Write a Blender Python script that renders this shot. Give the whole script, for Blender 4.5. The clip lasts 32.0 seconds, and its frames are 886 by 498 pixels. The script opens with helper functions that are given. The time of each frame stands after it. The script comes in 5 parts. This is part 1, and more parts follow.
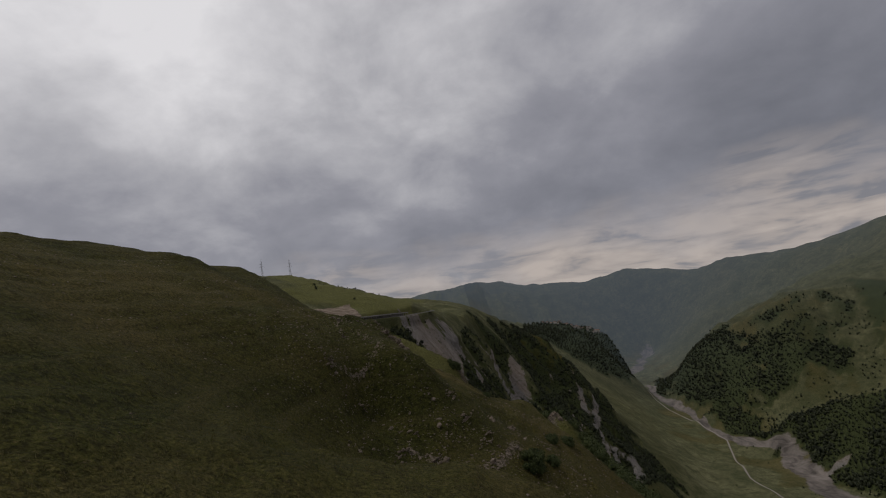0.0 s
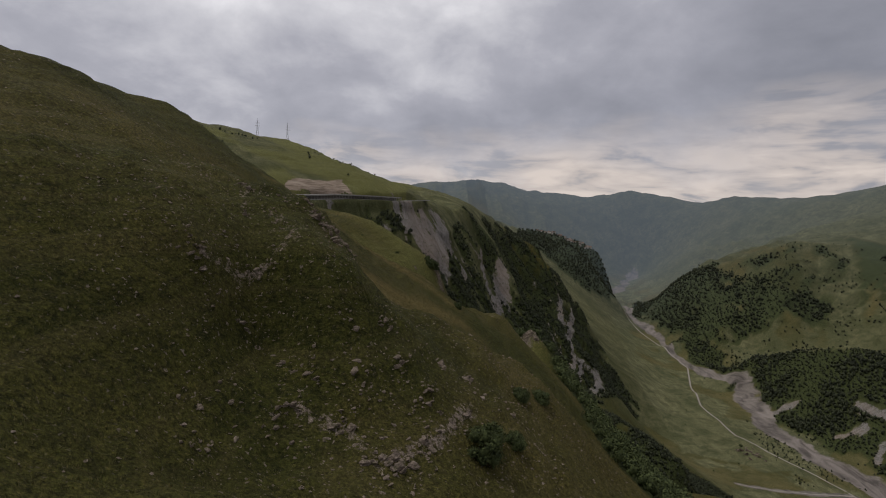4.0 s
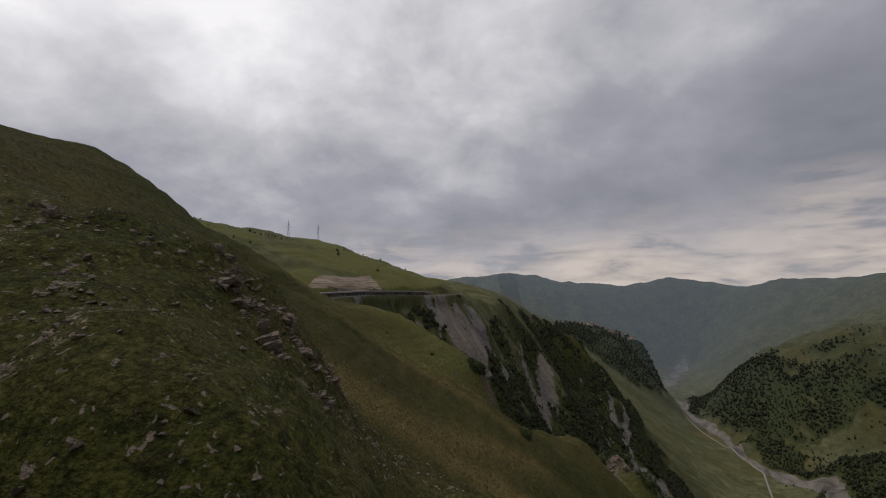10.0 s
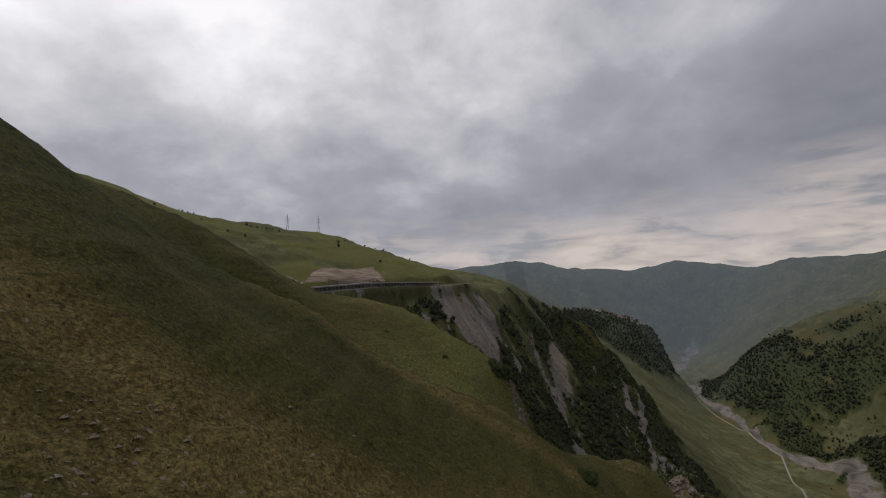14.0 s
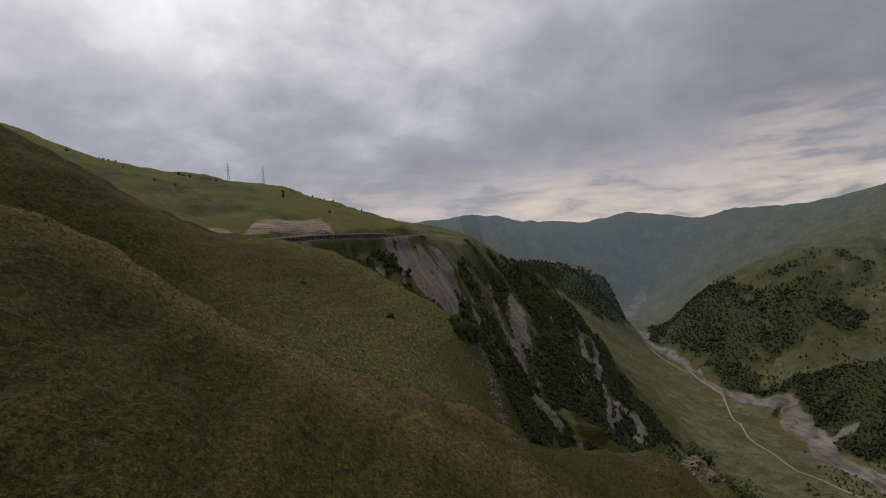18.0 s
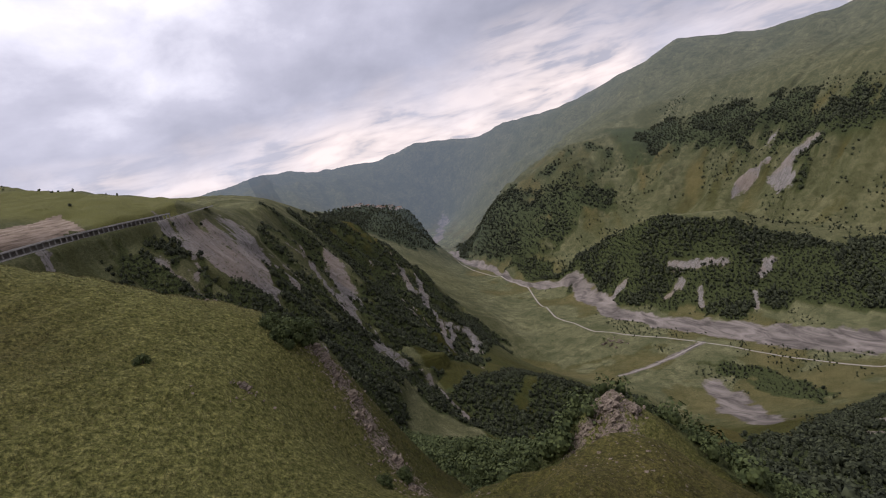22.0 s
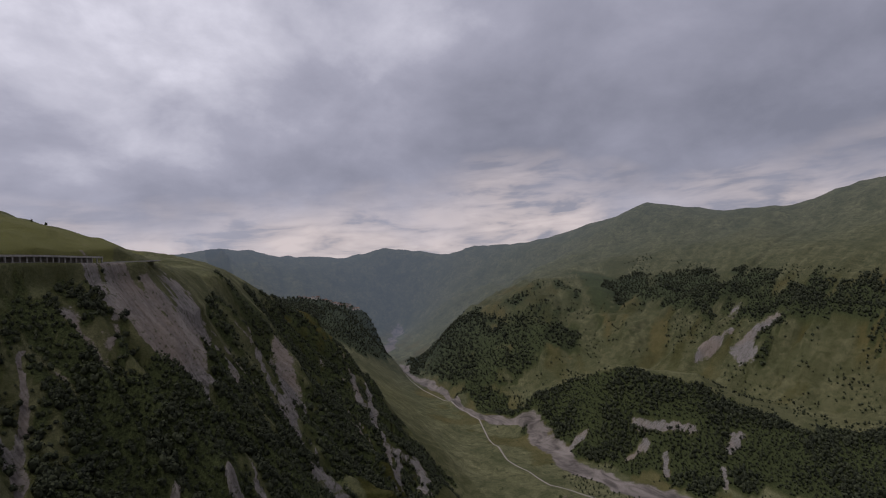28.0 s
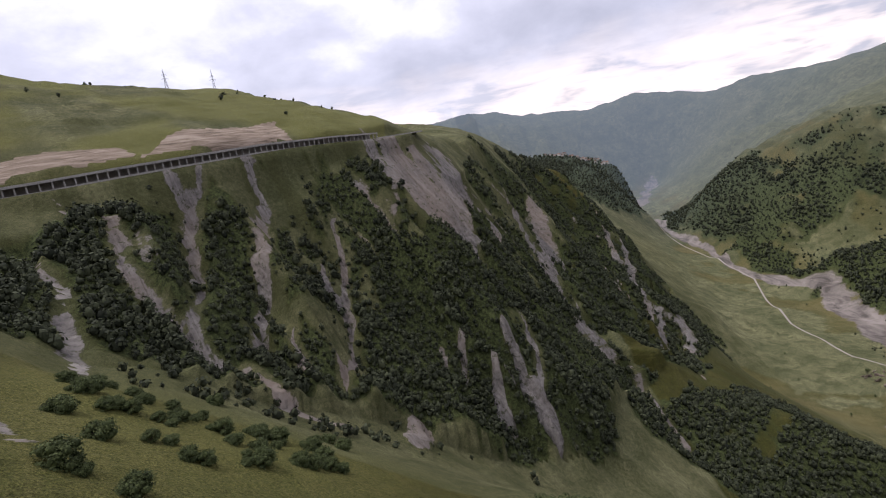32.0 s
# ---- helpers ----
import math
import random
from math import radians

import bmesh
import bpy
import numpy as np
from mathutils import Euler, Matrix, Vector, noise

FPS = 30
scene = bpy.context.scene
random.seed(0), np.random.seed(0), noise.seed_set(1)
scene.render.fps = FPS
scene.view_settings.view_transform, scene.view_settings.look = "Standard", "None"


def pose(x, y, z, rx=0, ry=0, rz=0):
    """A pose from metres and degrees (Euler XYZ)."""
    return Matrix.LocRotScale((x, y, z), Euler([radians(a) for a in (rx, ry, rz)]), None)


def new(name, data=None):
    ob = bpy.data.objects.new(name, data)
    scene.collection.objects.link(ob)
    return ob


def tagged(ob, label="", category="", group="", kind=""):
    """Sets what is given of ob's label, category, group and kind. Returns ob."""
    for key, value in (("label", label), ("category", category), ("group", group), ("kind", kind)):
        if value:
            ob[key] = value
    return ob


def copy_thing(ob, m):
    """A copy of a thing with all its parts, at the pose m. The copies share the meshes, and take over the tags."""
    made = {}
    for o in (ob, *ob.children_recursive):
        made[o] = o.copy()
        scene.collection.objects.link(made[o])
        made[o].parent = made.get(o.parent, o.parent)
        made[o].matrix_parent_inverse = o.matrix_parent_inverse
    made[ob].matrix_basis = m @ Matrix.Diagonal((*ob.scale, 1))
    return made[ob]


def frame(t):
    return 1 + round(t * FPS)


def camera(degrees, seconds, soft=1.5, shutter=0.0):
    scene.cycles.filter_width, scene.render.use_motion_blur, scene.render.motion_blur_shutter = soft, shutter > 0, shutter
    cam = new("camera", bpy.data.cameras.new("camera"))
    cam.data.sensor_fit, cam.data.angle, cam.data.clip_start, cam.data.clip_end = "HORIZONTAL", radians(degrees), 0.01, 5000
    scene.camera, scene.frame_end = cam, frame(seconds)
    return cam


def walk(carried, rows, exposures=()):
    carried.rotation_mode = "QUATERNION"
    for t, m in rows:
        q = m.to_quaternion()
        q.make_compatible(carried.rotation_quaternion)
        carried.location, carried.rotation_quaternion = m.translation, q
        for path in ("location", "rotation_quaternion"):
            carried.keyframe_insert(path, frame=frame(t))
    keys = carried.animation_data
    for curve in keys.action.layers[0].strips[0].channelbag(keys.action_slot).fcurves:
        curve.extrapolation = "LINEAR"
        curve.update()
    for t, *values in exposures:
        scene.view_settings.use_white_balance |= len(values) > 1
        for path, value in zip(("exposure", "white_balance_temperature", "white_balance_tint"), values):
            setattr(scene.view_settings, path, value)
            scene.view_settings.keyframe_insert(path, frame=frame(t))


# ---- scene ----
cam = camera(83.0, 32.0, 1.1)
PATH = [
    (0.0, pose(-0.00, 0.00, 545.00, 96.89, 7.52, 0.84)),
    (0.5, pose(0.90, 4.24, 544.88, 99.92, 6.94, 2.80)),
    (1.0, pose(1.72, 8.04, 544.76, 99.81, 9.41, 6.01)),
    (1.5, pose(2.40, 11.99, 544.51, 95.61, 7.35, 5.05)),
    (2.0, pose(2.84, 16.23, 544.14, 93.02, 0.29, 1.58)),
    (2.5, pose(3.33, 20.57, 543.72, 92.11, -2.88, 1.60)),
    (3.0, pose(4.10, 24.74, 543.90, 92.33, -2.77, 3.03)),
    (3.5, pose(4.76, 28.96, 544.31, 88.58, -2.57, 2.79)),
    (4.0, pose(5.28, 33.18, 544.78, 84.57, -1.86, 0.73)),
    (4.5, pose(5.65, 37.32, 545.02, 82.66, -2.18, -2.63)),
    (6.5, pose(5.54, 46.16, 545.32, 87.39, -8.26, -3.27)),
    (7.0, pose(4.59, 50.54, 544.49, 89.48, -6.45, -0.11)),
    (7.5, pose(3.77, 55.00, 543.97, 92.29, -3.99, 3.64)),
    (8.0, pose(2.84, 59.72, 543.29, 93.11, -2.56, 6.25)),
    (8.5, pose(2.01, 64.64, 542.59, 93.15, -1.16, 6.10)),
    (9.0, pose(1.36, 69.44, 542.06, 93.55, -0.40, 4.59)),
    (9.5, pose(0.70, 74.29, 541.57, 94.61, 0.15, 3.52)),
    (10.0, pose(0.13, 79.20, 541.02, 95.49, 0.50, 4.36)),
    (10.5, pose(-0.28, 83.73, 540.69, 95.96, 0.54, 5.87)),
    (11.0, pose(-0.66, 88.28, 540.55, 95.76, -0.64, 6.65)),
    (11.5, pose(-1.20, 92.81, 540.50, 96.34, -1.55, 5.74)),
    (12.0, pose(-2.08, 97.17, 540.41, 96.54, -2.26, 4.70)),
    (12.5, pose(-2.69, 100.78, 540.47, 96.15, -2.26, 5.44)),
    (13.0, pose(-3.25, 104.21, 540.45, 95.72, -0.95, 6.38)),
    (13.5, pose(-3.91, 108.30, 540.57, 95.12, 0.93, 5.96)),
    (15.5, pose(-5.72, 127.49, 539.02, 91.76, 4.05, 3.51)),
    (16.0, pose(-5.89, 131.93, 538.51, 90.65, 2.89, 2.31)),
    (16.5, pose(-6.08, 136.64, 537.82, 90.22, 2.03, 2.13)),
    (17.0, pose(-5.81, 141.32, 537.20, 89.57, 2.56, 1.63)),
    (17.5, pose(-5.63, 146.02, 536.58, 89.02, 3.45, 0.32)),
    (18.0, pose(-5.37, 151.01, 535.97, 89.03, 3.28, 0.07)),
    (18.5, pose(-5.11, 156.09, 535.47, 89.16, 2.88, 0.21)),
    (19.0, pose(-4.76, 160.61, 535.19, 90.00, 1.85, 0.31)),
    (19.5, pose(-4.57, 165.29, 535.04, 90.19, 0.29, 1.15)),
    (20.0, pose(-4.28, 169.47, 534.98, 89.44, -1.31, 2.35)),
    (20.5, pose(-4.10, 173.72, 534.73, 88.86, -4.71, 1.01)),
    (21.0, pose(-4.20, 178.31, 534.67, 85.29, -4.81, -5.04)),
    (21.5, pose(-3.72, 182.71, 534.65, 83.06, 6.71, -14.69)),
    (22.0, pose(-3.26, 187.64, 534.21, 79.28, 14.81, -23.16)),
    (22.5, pose(-3.03, 193.08, 533.53, 77.53, 14.60, -31.38)),
    (23.0, pose(-2.71, 198.90, 532.48, 76.64, 13.26, -39.07)),
    (23.5, pose(-2.50, 204.74, 531.80, 75.68, 8.95, -43.78)),
    (24.0, pose(-2.10, 211.49, 530.71, 73.63, 4.08, -47.96)),
    (24.5, pose(-1.73, 217.99, 529.88, 72.35, 3.72, -50.88)),
    (26.5, pose(-7.27, 253.77, 528.04, 82.40, 8.06, -37.15)),
    (27.0, pose(-7.93, 261.08, 527.52, 87.84, 5.85, -30.93)),
    (27.5, pose(-7.88, 267.39, 527.01, 89.49, 5.03, -30.75)),
    (28.0, pose(-7.19, 272.50, 526.40, 91.62, 3.56, -27.42)),
    (28.5, pose(-6.42, 276.54, 526.56, 92.48, 0.62, -19.88)),
    (29.0, pose(-6.16, 279.70, 527.80, 90.29, -0.59, -12.60)),
    (29.5, pose(-6.02, 282.64, 528.38, 88.16, 1.10, -10.20)),
    (30.0, pose(-6.62, 285.39, 528.48, 86.88, 0.10, -8.34)),
    (30.5, pose(-7.56, 288.27, 528.44, 85.40, -0.23, -7.30)),
    (31.0, pose(-8.30, 291.02, 528.41, 82.58, 2.29, -5.93)),
    (31.5, pose(-9.24, 293.96, 528.18, 79.70, 6.13, -2.94)),
    (32.0, pose(-10.39, 296.91, 527.66, 78.35, 9.22, -0.35)),
]
EXPOSURES = [(0.0, -1.4, 6500, 10), (1.2, -1.6, 6500, 10), (2.0, -1.3, 6500, 10), (3.0, -1.1, 6500, 10), (4.5, -0.7, 6500, 10), (6.5, -0.6, 6500, 10), (7.2, -0.75, 6500, 10), (8.0, -1.05, 6500, 10), (13.0, -1.0, 6500, 10),
             (16.0, -0.95, 6500, 10), (20.0, -0.85, 6500, 10), (21.0, -0.6, 6400, 17), (22.0, -0.15, 6250, 17), (23.0, 0.38, 5850, 19), (24.5, 0.45, 5600, 21), (26.5, 0.1, 5900, 18),
             (28.0, -0.9, 6150, 17), (29.0, -0.8, 6300, 16), (30.0, -0.5, 6300, 16), (31.0, -0.05, 6300, 16), (32.0, 0.2, 6150, 17)]
walk(cam, PATH, EXPOSURES)


# ---- light: broken overcast, the sun veiled high over the uphill side, where the cloud is thin ----
SUN_AZ, SUN_EL = radians(-85), radians(66)
SUN_DIR = Vector((math.sin(SUN_AZ) * math.cos(SUN_EL), math.cos(SUN_AZ) * math.cos(SUN_EL), math.sin(SUN_EL)))
THIN_DIR = Vector((-0.43, 0.48, 0.77))


def node(tree, kind, **values):
    n = tree.nodes.new(kind)
    for key, value in values.items():
        if key in n.inputs:
            n.inputs[key].default_value = value
    return n


def math_node(tree, op, a, b=None, clamp=False):
    n = tree.nodes.new("ShaderNodeMath")
    n.operation, n.use_clamp = op, clamp
    for i, v in enumerate((a, b)):
        if v is None:
            continue
        if isinstance(v, (int, float)):
            n.inputs[i].default_value = v
        else:
            tree.links.new(v, n.inputs[i])
    return n.outputs[0]


def ramp(tree, fac, stops):
    n = tree.nodes.new("ShaderNodeValToRGB")
    while len(n.color_ramp.elements) < len(stops):
        n.color_ramp.elements.new(0.5)
    for e, (p, c) in zip(n.color_ramp.elements, stops):
        e.position, e.color = p, (*c, 1) if len(c) == 3 else c
    tree.links.new(fac, n.inputs[0])
    return n.outputs[0]


def mix(tree, fac, a, b, blend="MIX"):
    n = tree.nodes.new("ShaderNodeMix")
    n.data_type, n.blend_type = "RGBA", blend
    for sock, v in ((n.inputs[0], fac), (n.inputs[6], a), (n.inputs[7], b)):
        if isinstance(v, (int, float)):
            sock.default_value = v
        elif isinstance(v, tuple):
            sock.default_value = (*v, 1)
        else:
            tree.links.new(v, sock)
    return n.outputs[2]


def noise_tex(tree, vec, scale, detail=4.0, rough=0.55, distortion=0.0, colour=False):
    n = node(tree, "ShaderNodeTexNoise", Scale=scale, Detail=detail, Roughness=rough, Distortion=distortion)
    if vec is not None:
        tree.links.new(vec, n.inputs["Vector"])
    return n.outputs["Color" if colour else "Fac"]


world = bpy.data.worlds.new("overcast_sky")
scene.world = world
world.use_nodes = True
wt = world.node_tree
wt.nodes.clear()
coord = wt.nodes.new("ShaderNodeTexCoord").outputs["Generated"]
sep = wt.nodes.new("ShaderNodeSeparateXYZ")
wt.links.new(coord, sep.inputs[0])
height = math_node(wt, "MAXIMUM", sep.outputs[2], 0.0)
# a rumpled cloud sheet seen in perspective
lift = math_node(wt, "ADD", height, 0.48)
sheet = wt.nodes.new("ShaderNodeCombineXYZ")
wt.links.new(math_node(wt, "DIVIDE", sep.outputs[0], lift), sheet.inputs[0])
wt.links.new(math_node(wt, "DIVIDE", sep.outputs[1], lift), sheet.inputs[1])
broad = noise_tex(wt, sheet.outputs[0], 1.35, 4.0, 0.5, 0.0)
fine = noise_tex(wt, sheet.outputs[0], 3.4, 8.0, 0.58, 0.15)
cloud = math_node(wt, "ADD", math_node(wt, "MULTIPLY", broad, 0.55), math_node(wt, "MULTIPLY", fine, 0.45))


def facing(direction):
    n = wt.nodes.new("ShaderNodeVectorMath")
    n.operation = "DOT_PRODUCT"
    wt.links.new(coord, n.inputs[0])
    n.inputs[1].default_value = direction
    return math_node(wt, "MAXIMUM", n.outputs["Value"], 0.0)


glow = math_node(wt, "POWER", facing(THIN_DIR), 3.2)
thin = math_node(wt, "ADD", cloud, math_node(wt, "MULTIPLY", glow, 0.38))
# the sheet is thickest low over the valley
low_band = ramp(wt, height, [(0.06, (0, 0, 0)), (0.15, (1, 1, 1)), (0.42, (0, 0, 0))])
thin = math_node(wt, "SUBTRACT", thin, math_node(wt, "MULTIPLY", low_band, 0.07))
# and thicker again over the eastern mountain
thin = math_node(wt, "SUBTRACT", thin, math_node(wt, "MULTIPLY", math_node(wt, "POWER", facing(Vector((0.98, 0.05, 0.18))), 3.0), 0.13))
grey = ramp(wt, thin, [(0.26, (0.36, 0.37, 0.43)), (0.44, (0.52, 0.525, 0.60)), (0.54, (0.65, 0.65, 0.73)), (0.66, (1.00, 0.99, 1.05)), (0.84, (1.75, 1.72, 1.76))])
# the warm gap under the cloud sheet along the horizon, with small far clouds in it
streak = wt.nodes.new("ShaderNodeMapping")
streak.inputs["Scale"].default_value = (7.0, 7.0, 30.0)
wt.links.new(coord, streak.inputs["Vector"])
wisps = noise_tex(wt, streak.outputs[0], 1.0, 4.0, 0.55, 0.3)
edge = math_node(wt, "ADD", height, math_node(wt, "MULTIPLY", math_node(wt, "SUBTRACT", broad, 0.5), 0.34))
edge = math_node(wt, "ADD", edge, math_node(wt, "MULTIPLY", facing(Vector((-0.8, 0.6, 0))), 0.05))
edge = math_node(wt, "SUBTRACT", edge, math_node(wt, "MULTIPLY", math_node(wt, "POWER", facing(Vector((0.47, 0.88, 0.05))), 14.0), 0.022))
gap = ramp(wt, edge, [(0.05, (1, 1, 1)), (0.15, (0, 0, 0))])
warm = ramp(wt, wisps, [(0.38, (0.50, 0.49, 0.53)), (0.47, (0.90, 0.79, 0.73)), (0.62, (1.20, 1.04, 0.93))])
clouds = mix(wt, math_node(wt, "MULTIPLY", gap, 0.85), grey, warm)
sky = wt.nodes.new("ShaderNodeTexSky")
sky.sky_type, sky.sun_disc = "NISHITA", False
sky.sun_elevation, sky.sun_rotation, sky.altitude = SUN_EL, SUN_AZ, 2200
sky_dim = mix(wt, 1.0, sky.outputs[0], (0.07, 0.07, 0.07), "MULTIPLY")
final = mix(wt, 0.94, sky_dim, clouds)
back = node(wt, "ShaderNodeBackground", Strength=1.15)
wt.links.new(final, back.inputs["Color"])
out = wt.nodes.new("ShaderNodeOutputWorld")
wt.links.new(back.outputs[0], out.inputs[0])

sun = bpy.data.lights.new("sun", "SUN")
sun.energy, sun.angle, sun.color = 1.75, radians(16), (1.0, 0.95, 0.88)
sun_ob = new("sun", sun)
sun_ob.matrix_world = Matrix.Translation((0, 0, 900)) @ (-SUN_DIR).to_track_quat("-Z", "Y").to_matrix().to_4x4()

# ---- plan lines (x, y, z in metres) ----
RIB_FIRST = [(-100, 101, 574.5), (-80, 100, 568.8), (-66, 103, 563.2), (-47, 111, 556.6), (-28, 113, 548), (-13, 116, 538), (4, 118, 524), (22, 121, 513),
    (30, 109, 503)]
RIB_ROCKS = [(-20, 110, 546), (-17, 112, 543), (-14, 114, 538), (-9, 117, 532), (-26, 101, 546), (-20, 87, 536), (-15, 89, 531), (-9, 78, 522), (-16,
    69, 527), (-12, 92, 534), (-3, 106, 529), (-10, 116, 535)]
SHOULDER = [(-65, 125, 567), (-73, 142, 567.3), (-79, 179, 567.2), (-75, 159, 568.8), (-64, 157, 565.6), (-84, 193, 567.3), (-84, 230, 563)]
RIB_GRASS = [(-33, 189, 538), (-26, 191, 533), (-19, 194, 528), (-12, 196, 524), (-3, 198, 519), (-27, 145, 539), (-17, 158, 531), (-34, 169, 541),
    (-7, 174, 522), (-19, 178, 530), (15, 205, 506)]
KNOB = [(-64, 221, 552), (-51, 240, 542), (-31, 262, 535), (-15, 270, 524), (-4, 266, 518), (2, 260, 510), (2, 257, 507), (2, 242, 501), (-48, 219,
    541), (-41, 228, 536), (-22, 244, 527), (-8, 242, 516)]
PINNACLE = [(22, 217, 501), (28, 230, 498), (44, 254, 486), (55, 257, 475), (36, 307, 453), (10, 340, 450), (70, 268, 455), (47, 169, 477), (30, 140,
    498)]
BACK_SHOULDER = [(-601, 766, 732), (-482, 802, 685), (-408, 787, 657), (-305, 793, 629)]
HILL_CREST = [(-384, 1050, 663), (-353, 1140, 667), (-481, 815, 671), (-408, 873, 653), (-312, 885, 636), (-231, 898, 628), (-168, 876, 600), (-72, 813, 566)]
ROAD = [(-251, 544, 537), (-222, 563, 538), (-196, 588, 540), (-168, 621, 542), (-139, 660, 544), (-101, 707, 544), (-68, 753, 543), (-46, 786, 544)]
CUT_TOP = [(-270, 568, 553), (-236, 593, 558), (-202, 627, 557), (-182, 658, 565), (-142, 732, 567)]
SPUR = [(-18, 857, 538), (29, 996, 527), (107, 1240, 496), (207, 1477, 453), (329, 1500, 338), (410, 1527, 220), (462, 1454, 132), (521, 1373, 77)]
SPUR_FACE = [(151, 1210, 382), (342, 1111, 212), (-100, 640, 478), (13, 615, 388), (67, 1000, 400), (257, 981, 228), (39, 600, 365)]
LOW_MEADOW = [(-100, 377, 500), (-96, 388, 491), (-92, 398, 487), (-78, 396, 480), (-63, 388, 475), (-52, 379, 472), (-60, 349, 495), (-45, 310, 500)]
STREAM = [(-100, 465, 453), (-88, 476, 439), (-70, 498, 418), (-52, 518, 397), (-10, 548, 358), (60, 585, 310), (150, 605, 255), (260, 620, 180),
    (360, 640, 120), (450, 720, 72), (540, 830, 38), (590, 915, 22)]
KNOLL = [(-8, 455, 405), (12, 435, 412)]
GREEN_SPUR = [(113, 802, 312), (174, 805, 277), (229, 770, 241), (255, 744, 237), (287, 711, 227), (324, 669, 206)]
RIVER = [(1330, 330, 8), (1172, 433, 6), (1022, 533, 5), (985, 720, 4), (948, 846, 4), (874, 970, 4), (860, 1121, 4), (864, 1296, 4), (900, 1549, 4),
    (892, 1915, 4), (904, 2372, 4), (945, 2718, 4), (954, 2966, 4), (1195, 3399, 4), (1458, 3933, 4)]
MEADOW = [(874, 662, 10), (791, 887, 10), (760, 1024, 11), (704, 1154, 12), (699, 1281, 12), (749, 1453, 11), (640, 923, 18), (583, 944, 20), (446,
    1165, 20), (528, 1017, 20), (558, 802, 22), (594, 1354, 16), (660, 1560, 14), (760, 1900, 12)]
HUMP_BASE = [(931, 1752, 10), (880, 1332, 9), (890, 1127, 9), (925, 973, 9), (1010, 877, 9), (1097, 658, 9), (1300, 460, 10)]
MOUNTAIN_TOE = [(1455, 1224, 73), (1466, 976, 64), (1509, 712, 54), (1602, 562, 51), (1478, 466, 34), (1544, 334, 35), (895, 1951, 30), (950, 1800,
    32), (1050, 1600, 45), (1250, 1400, 60)]
LIP = [(1110, 2302, 235), (1477, 2172, 424), (1775, 1977, 402), (1970, 1497, 406), (1984, 1041, 377), (2085, 734, 360), (2112, 613, 427), (1994, 344,
    481)]
RIDGE = [(1538, 4386, 683), (1738, 4198, 629), (1962, 3980, 586), (2069, 3808, 647), (2234, 3528, 641), (2372, 3306, 650), (2463, 3104, 688), (2540,
    2900, 742), (2529, 2628, 764), (2592, 2486, 832), (2726, 2372, 800), (2870, 2176, 725), (3032, 1789, 694), (3065, 1632, 772), (3070, 1469, 816),
    (3035, 1219, 800), (2984, 968, 800), (2926, 766, 790), (2865, 646, 770), (2809, 534, 650), (2791, 404, 520), (2798, 200, 400)]
UPPER_SLOPE = [(2078, 2773, 518), (2199, 2323, 581), (2395, 1931, 584), (2569, 1553, 582), (2655, 1243, 631), (2646, 952, 651), (2602, 705, 645),
    (2067, 1702, 486), (2188, 1194, 486)]
FAR_RIDGE = [(-309, 4981, 660), (31, 4941, 696), (280, 4932, 716), (555, 4907, 676), (829, 4814, 662), (1081, 4760, 614), (1341, 4636, 652), (1502,
    4530, 665)]
NOSE = [(985, 2330, 70), (1090, 2420, 195), (1190, 2460, 255), (1310, 2475, 312), (1450, 2430, 375), (1580, 2370, 425), (1750, 2250, 475), (1040, 2150, 150)]
VILLAGE = [(466, 2853, 405), (595, 2825, 387), (727, 2811, 357), (845, 2801, 290), (915, 2850, 130), (850, 2470, 90), (740, 2560, 230)]
FOREST_SPUR = [(496, 176, 413), (598, 207, 359), (747, 256, 269), (396, 174, 378), (475, 275, 243), (1094, 444, 36), (832, 581, 36), (696, 613, 40)]
FLANK = [(100, 0, 445), (110, 120, 438), (105, 220, 425), (300, 20, 285), (290, 240, 285), (620, 60, 110), (800, 160, 60), (130, 330, 380), (250, 440,
    300), (420, 500, 190), (60, -150, 500)]
UPHILL = [(-150, 0, 578), (-150, -150, 592), (-200, 130, 592), (-400, 200, 650), (-400, 480, 590), (-700, 300, 720), (-800, 800, 740), (-600, 1000,
    660)]
OUTER = [(-300, 1300, 600), (-800, 1500, 680), (-100, 2000, 520), (200, 2300, 430), (-600, 2600, 640), (0, 3300, 560), (450, 3700, 350), (-900, -600,
    850), (300, -700, 420), (900, -500, 150), (1500, -200, 60), (1900, -400, 350), (2600, -300, 440), (300, 1750, 260), (560, 1900, 140), (650, 2200,
    120), (-60, 1000, 480), (150, 1700, 330)]
BEYOND = [(3300, 100, 350), (3400, 700, 450), (3500, 1500, 450), (3400, 2100, 420), (3300, 2700, 420), (3100, 3300, 400), (2700, 3900, 380), (2300,
    4400, 380), (1900, 4800, 400), (-1500, 4700, 500), (1300, 5000, 420), (700, 5150, 440), (200, 5150, 440), (-300, 5100, 480), (-800, 4900, 500),
    (-1500, 3500, 500), (-1600, 1500, 700), (3500, -800, 300)]
HOLLOWS = [(-34, 206, 527), (-22, 210, 521), (-8, 214, 512), (-48, 203, 535), (-20, 129, 534), (-8, 132, 525), (-34, 126, 544), (8, 140, 512), (-8,
    296, 500), (-30, 312, 497), (12, 282, 470), (-50, 292, 515), (-75, 260, 545), (20, 262, 477), (13, 250, 487), (26, 275, 466), (0, 312, 470), (34,
    238, 480), (60, 236, 468), (90, 242, 432), (-12, 284, 518)]
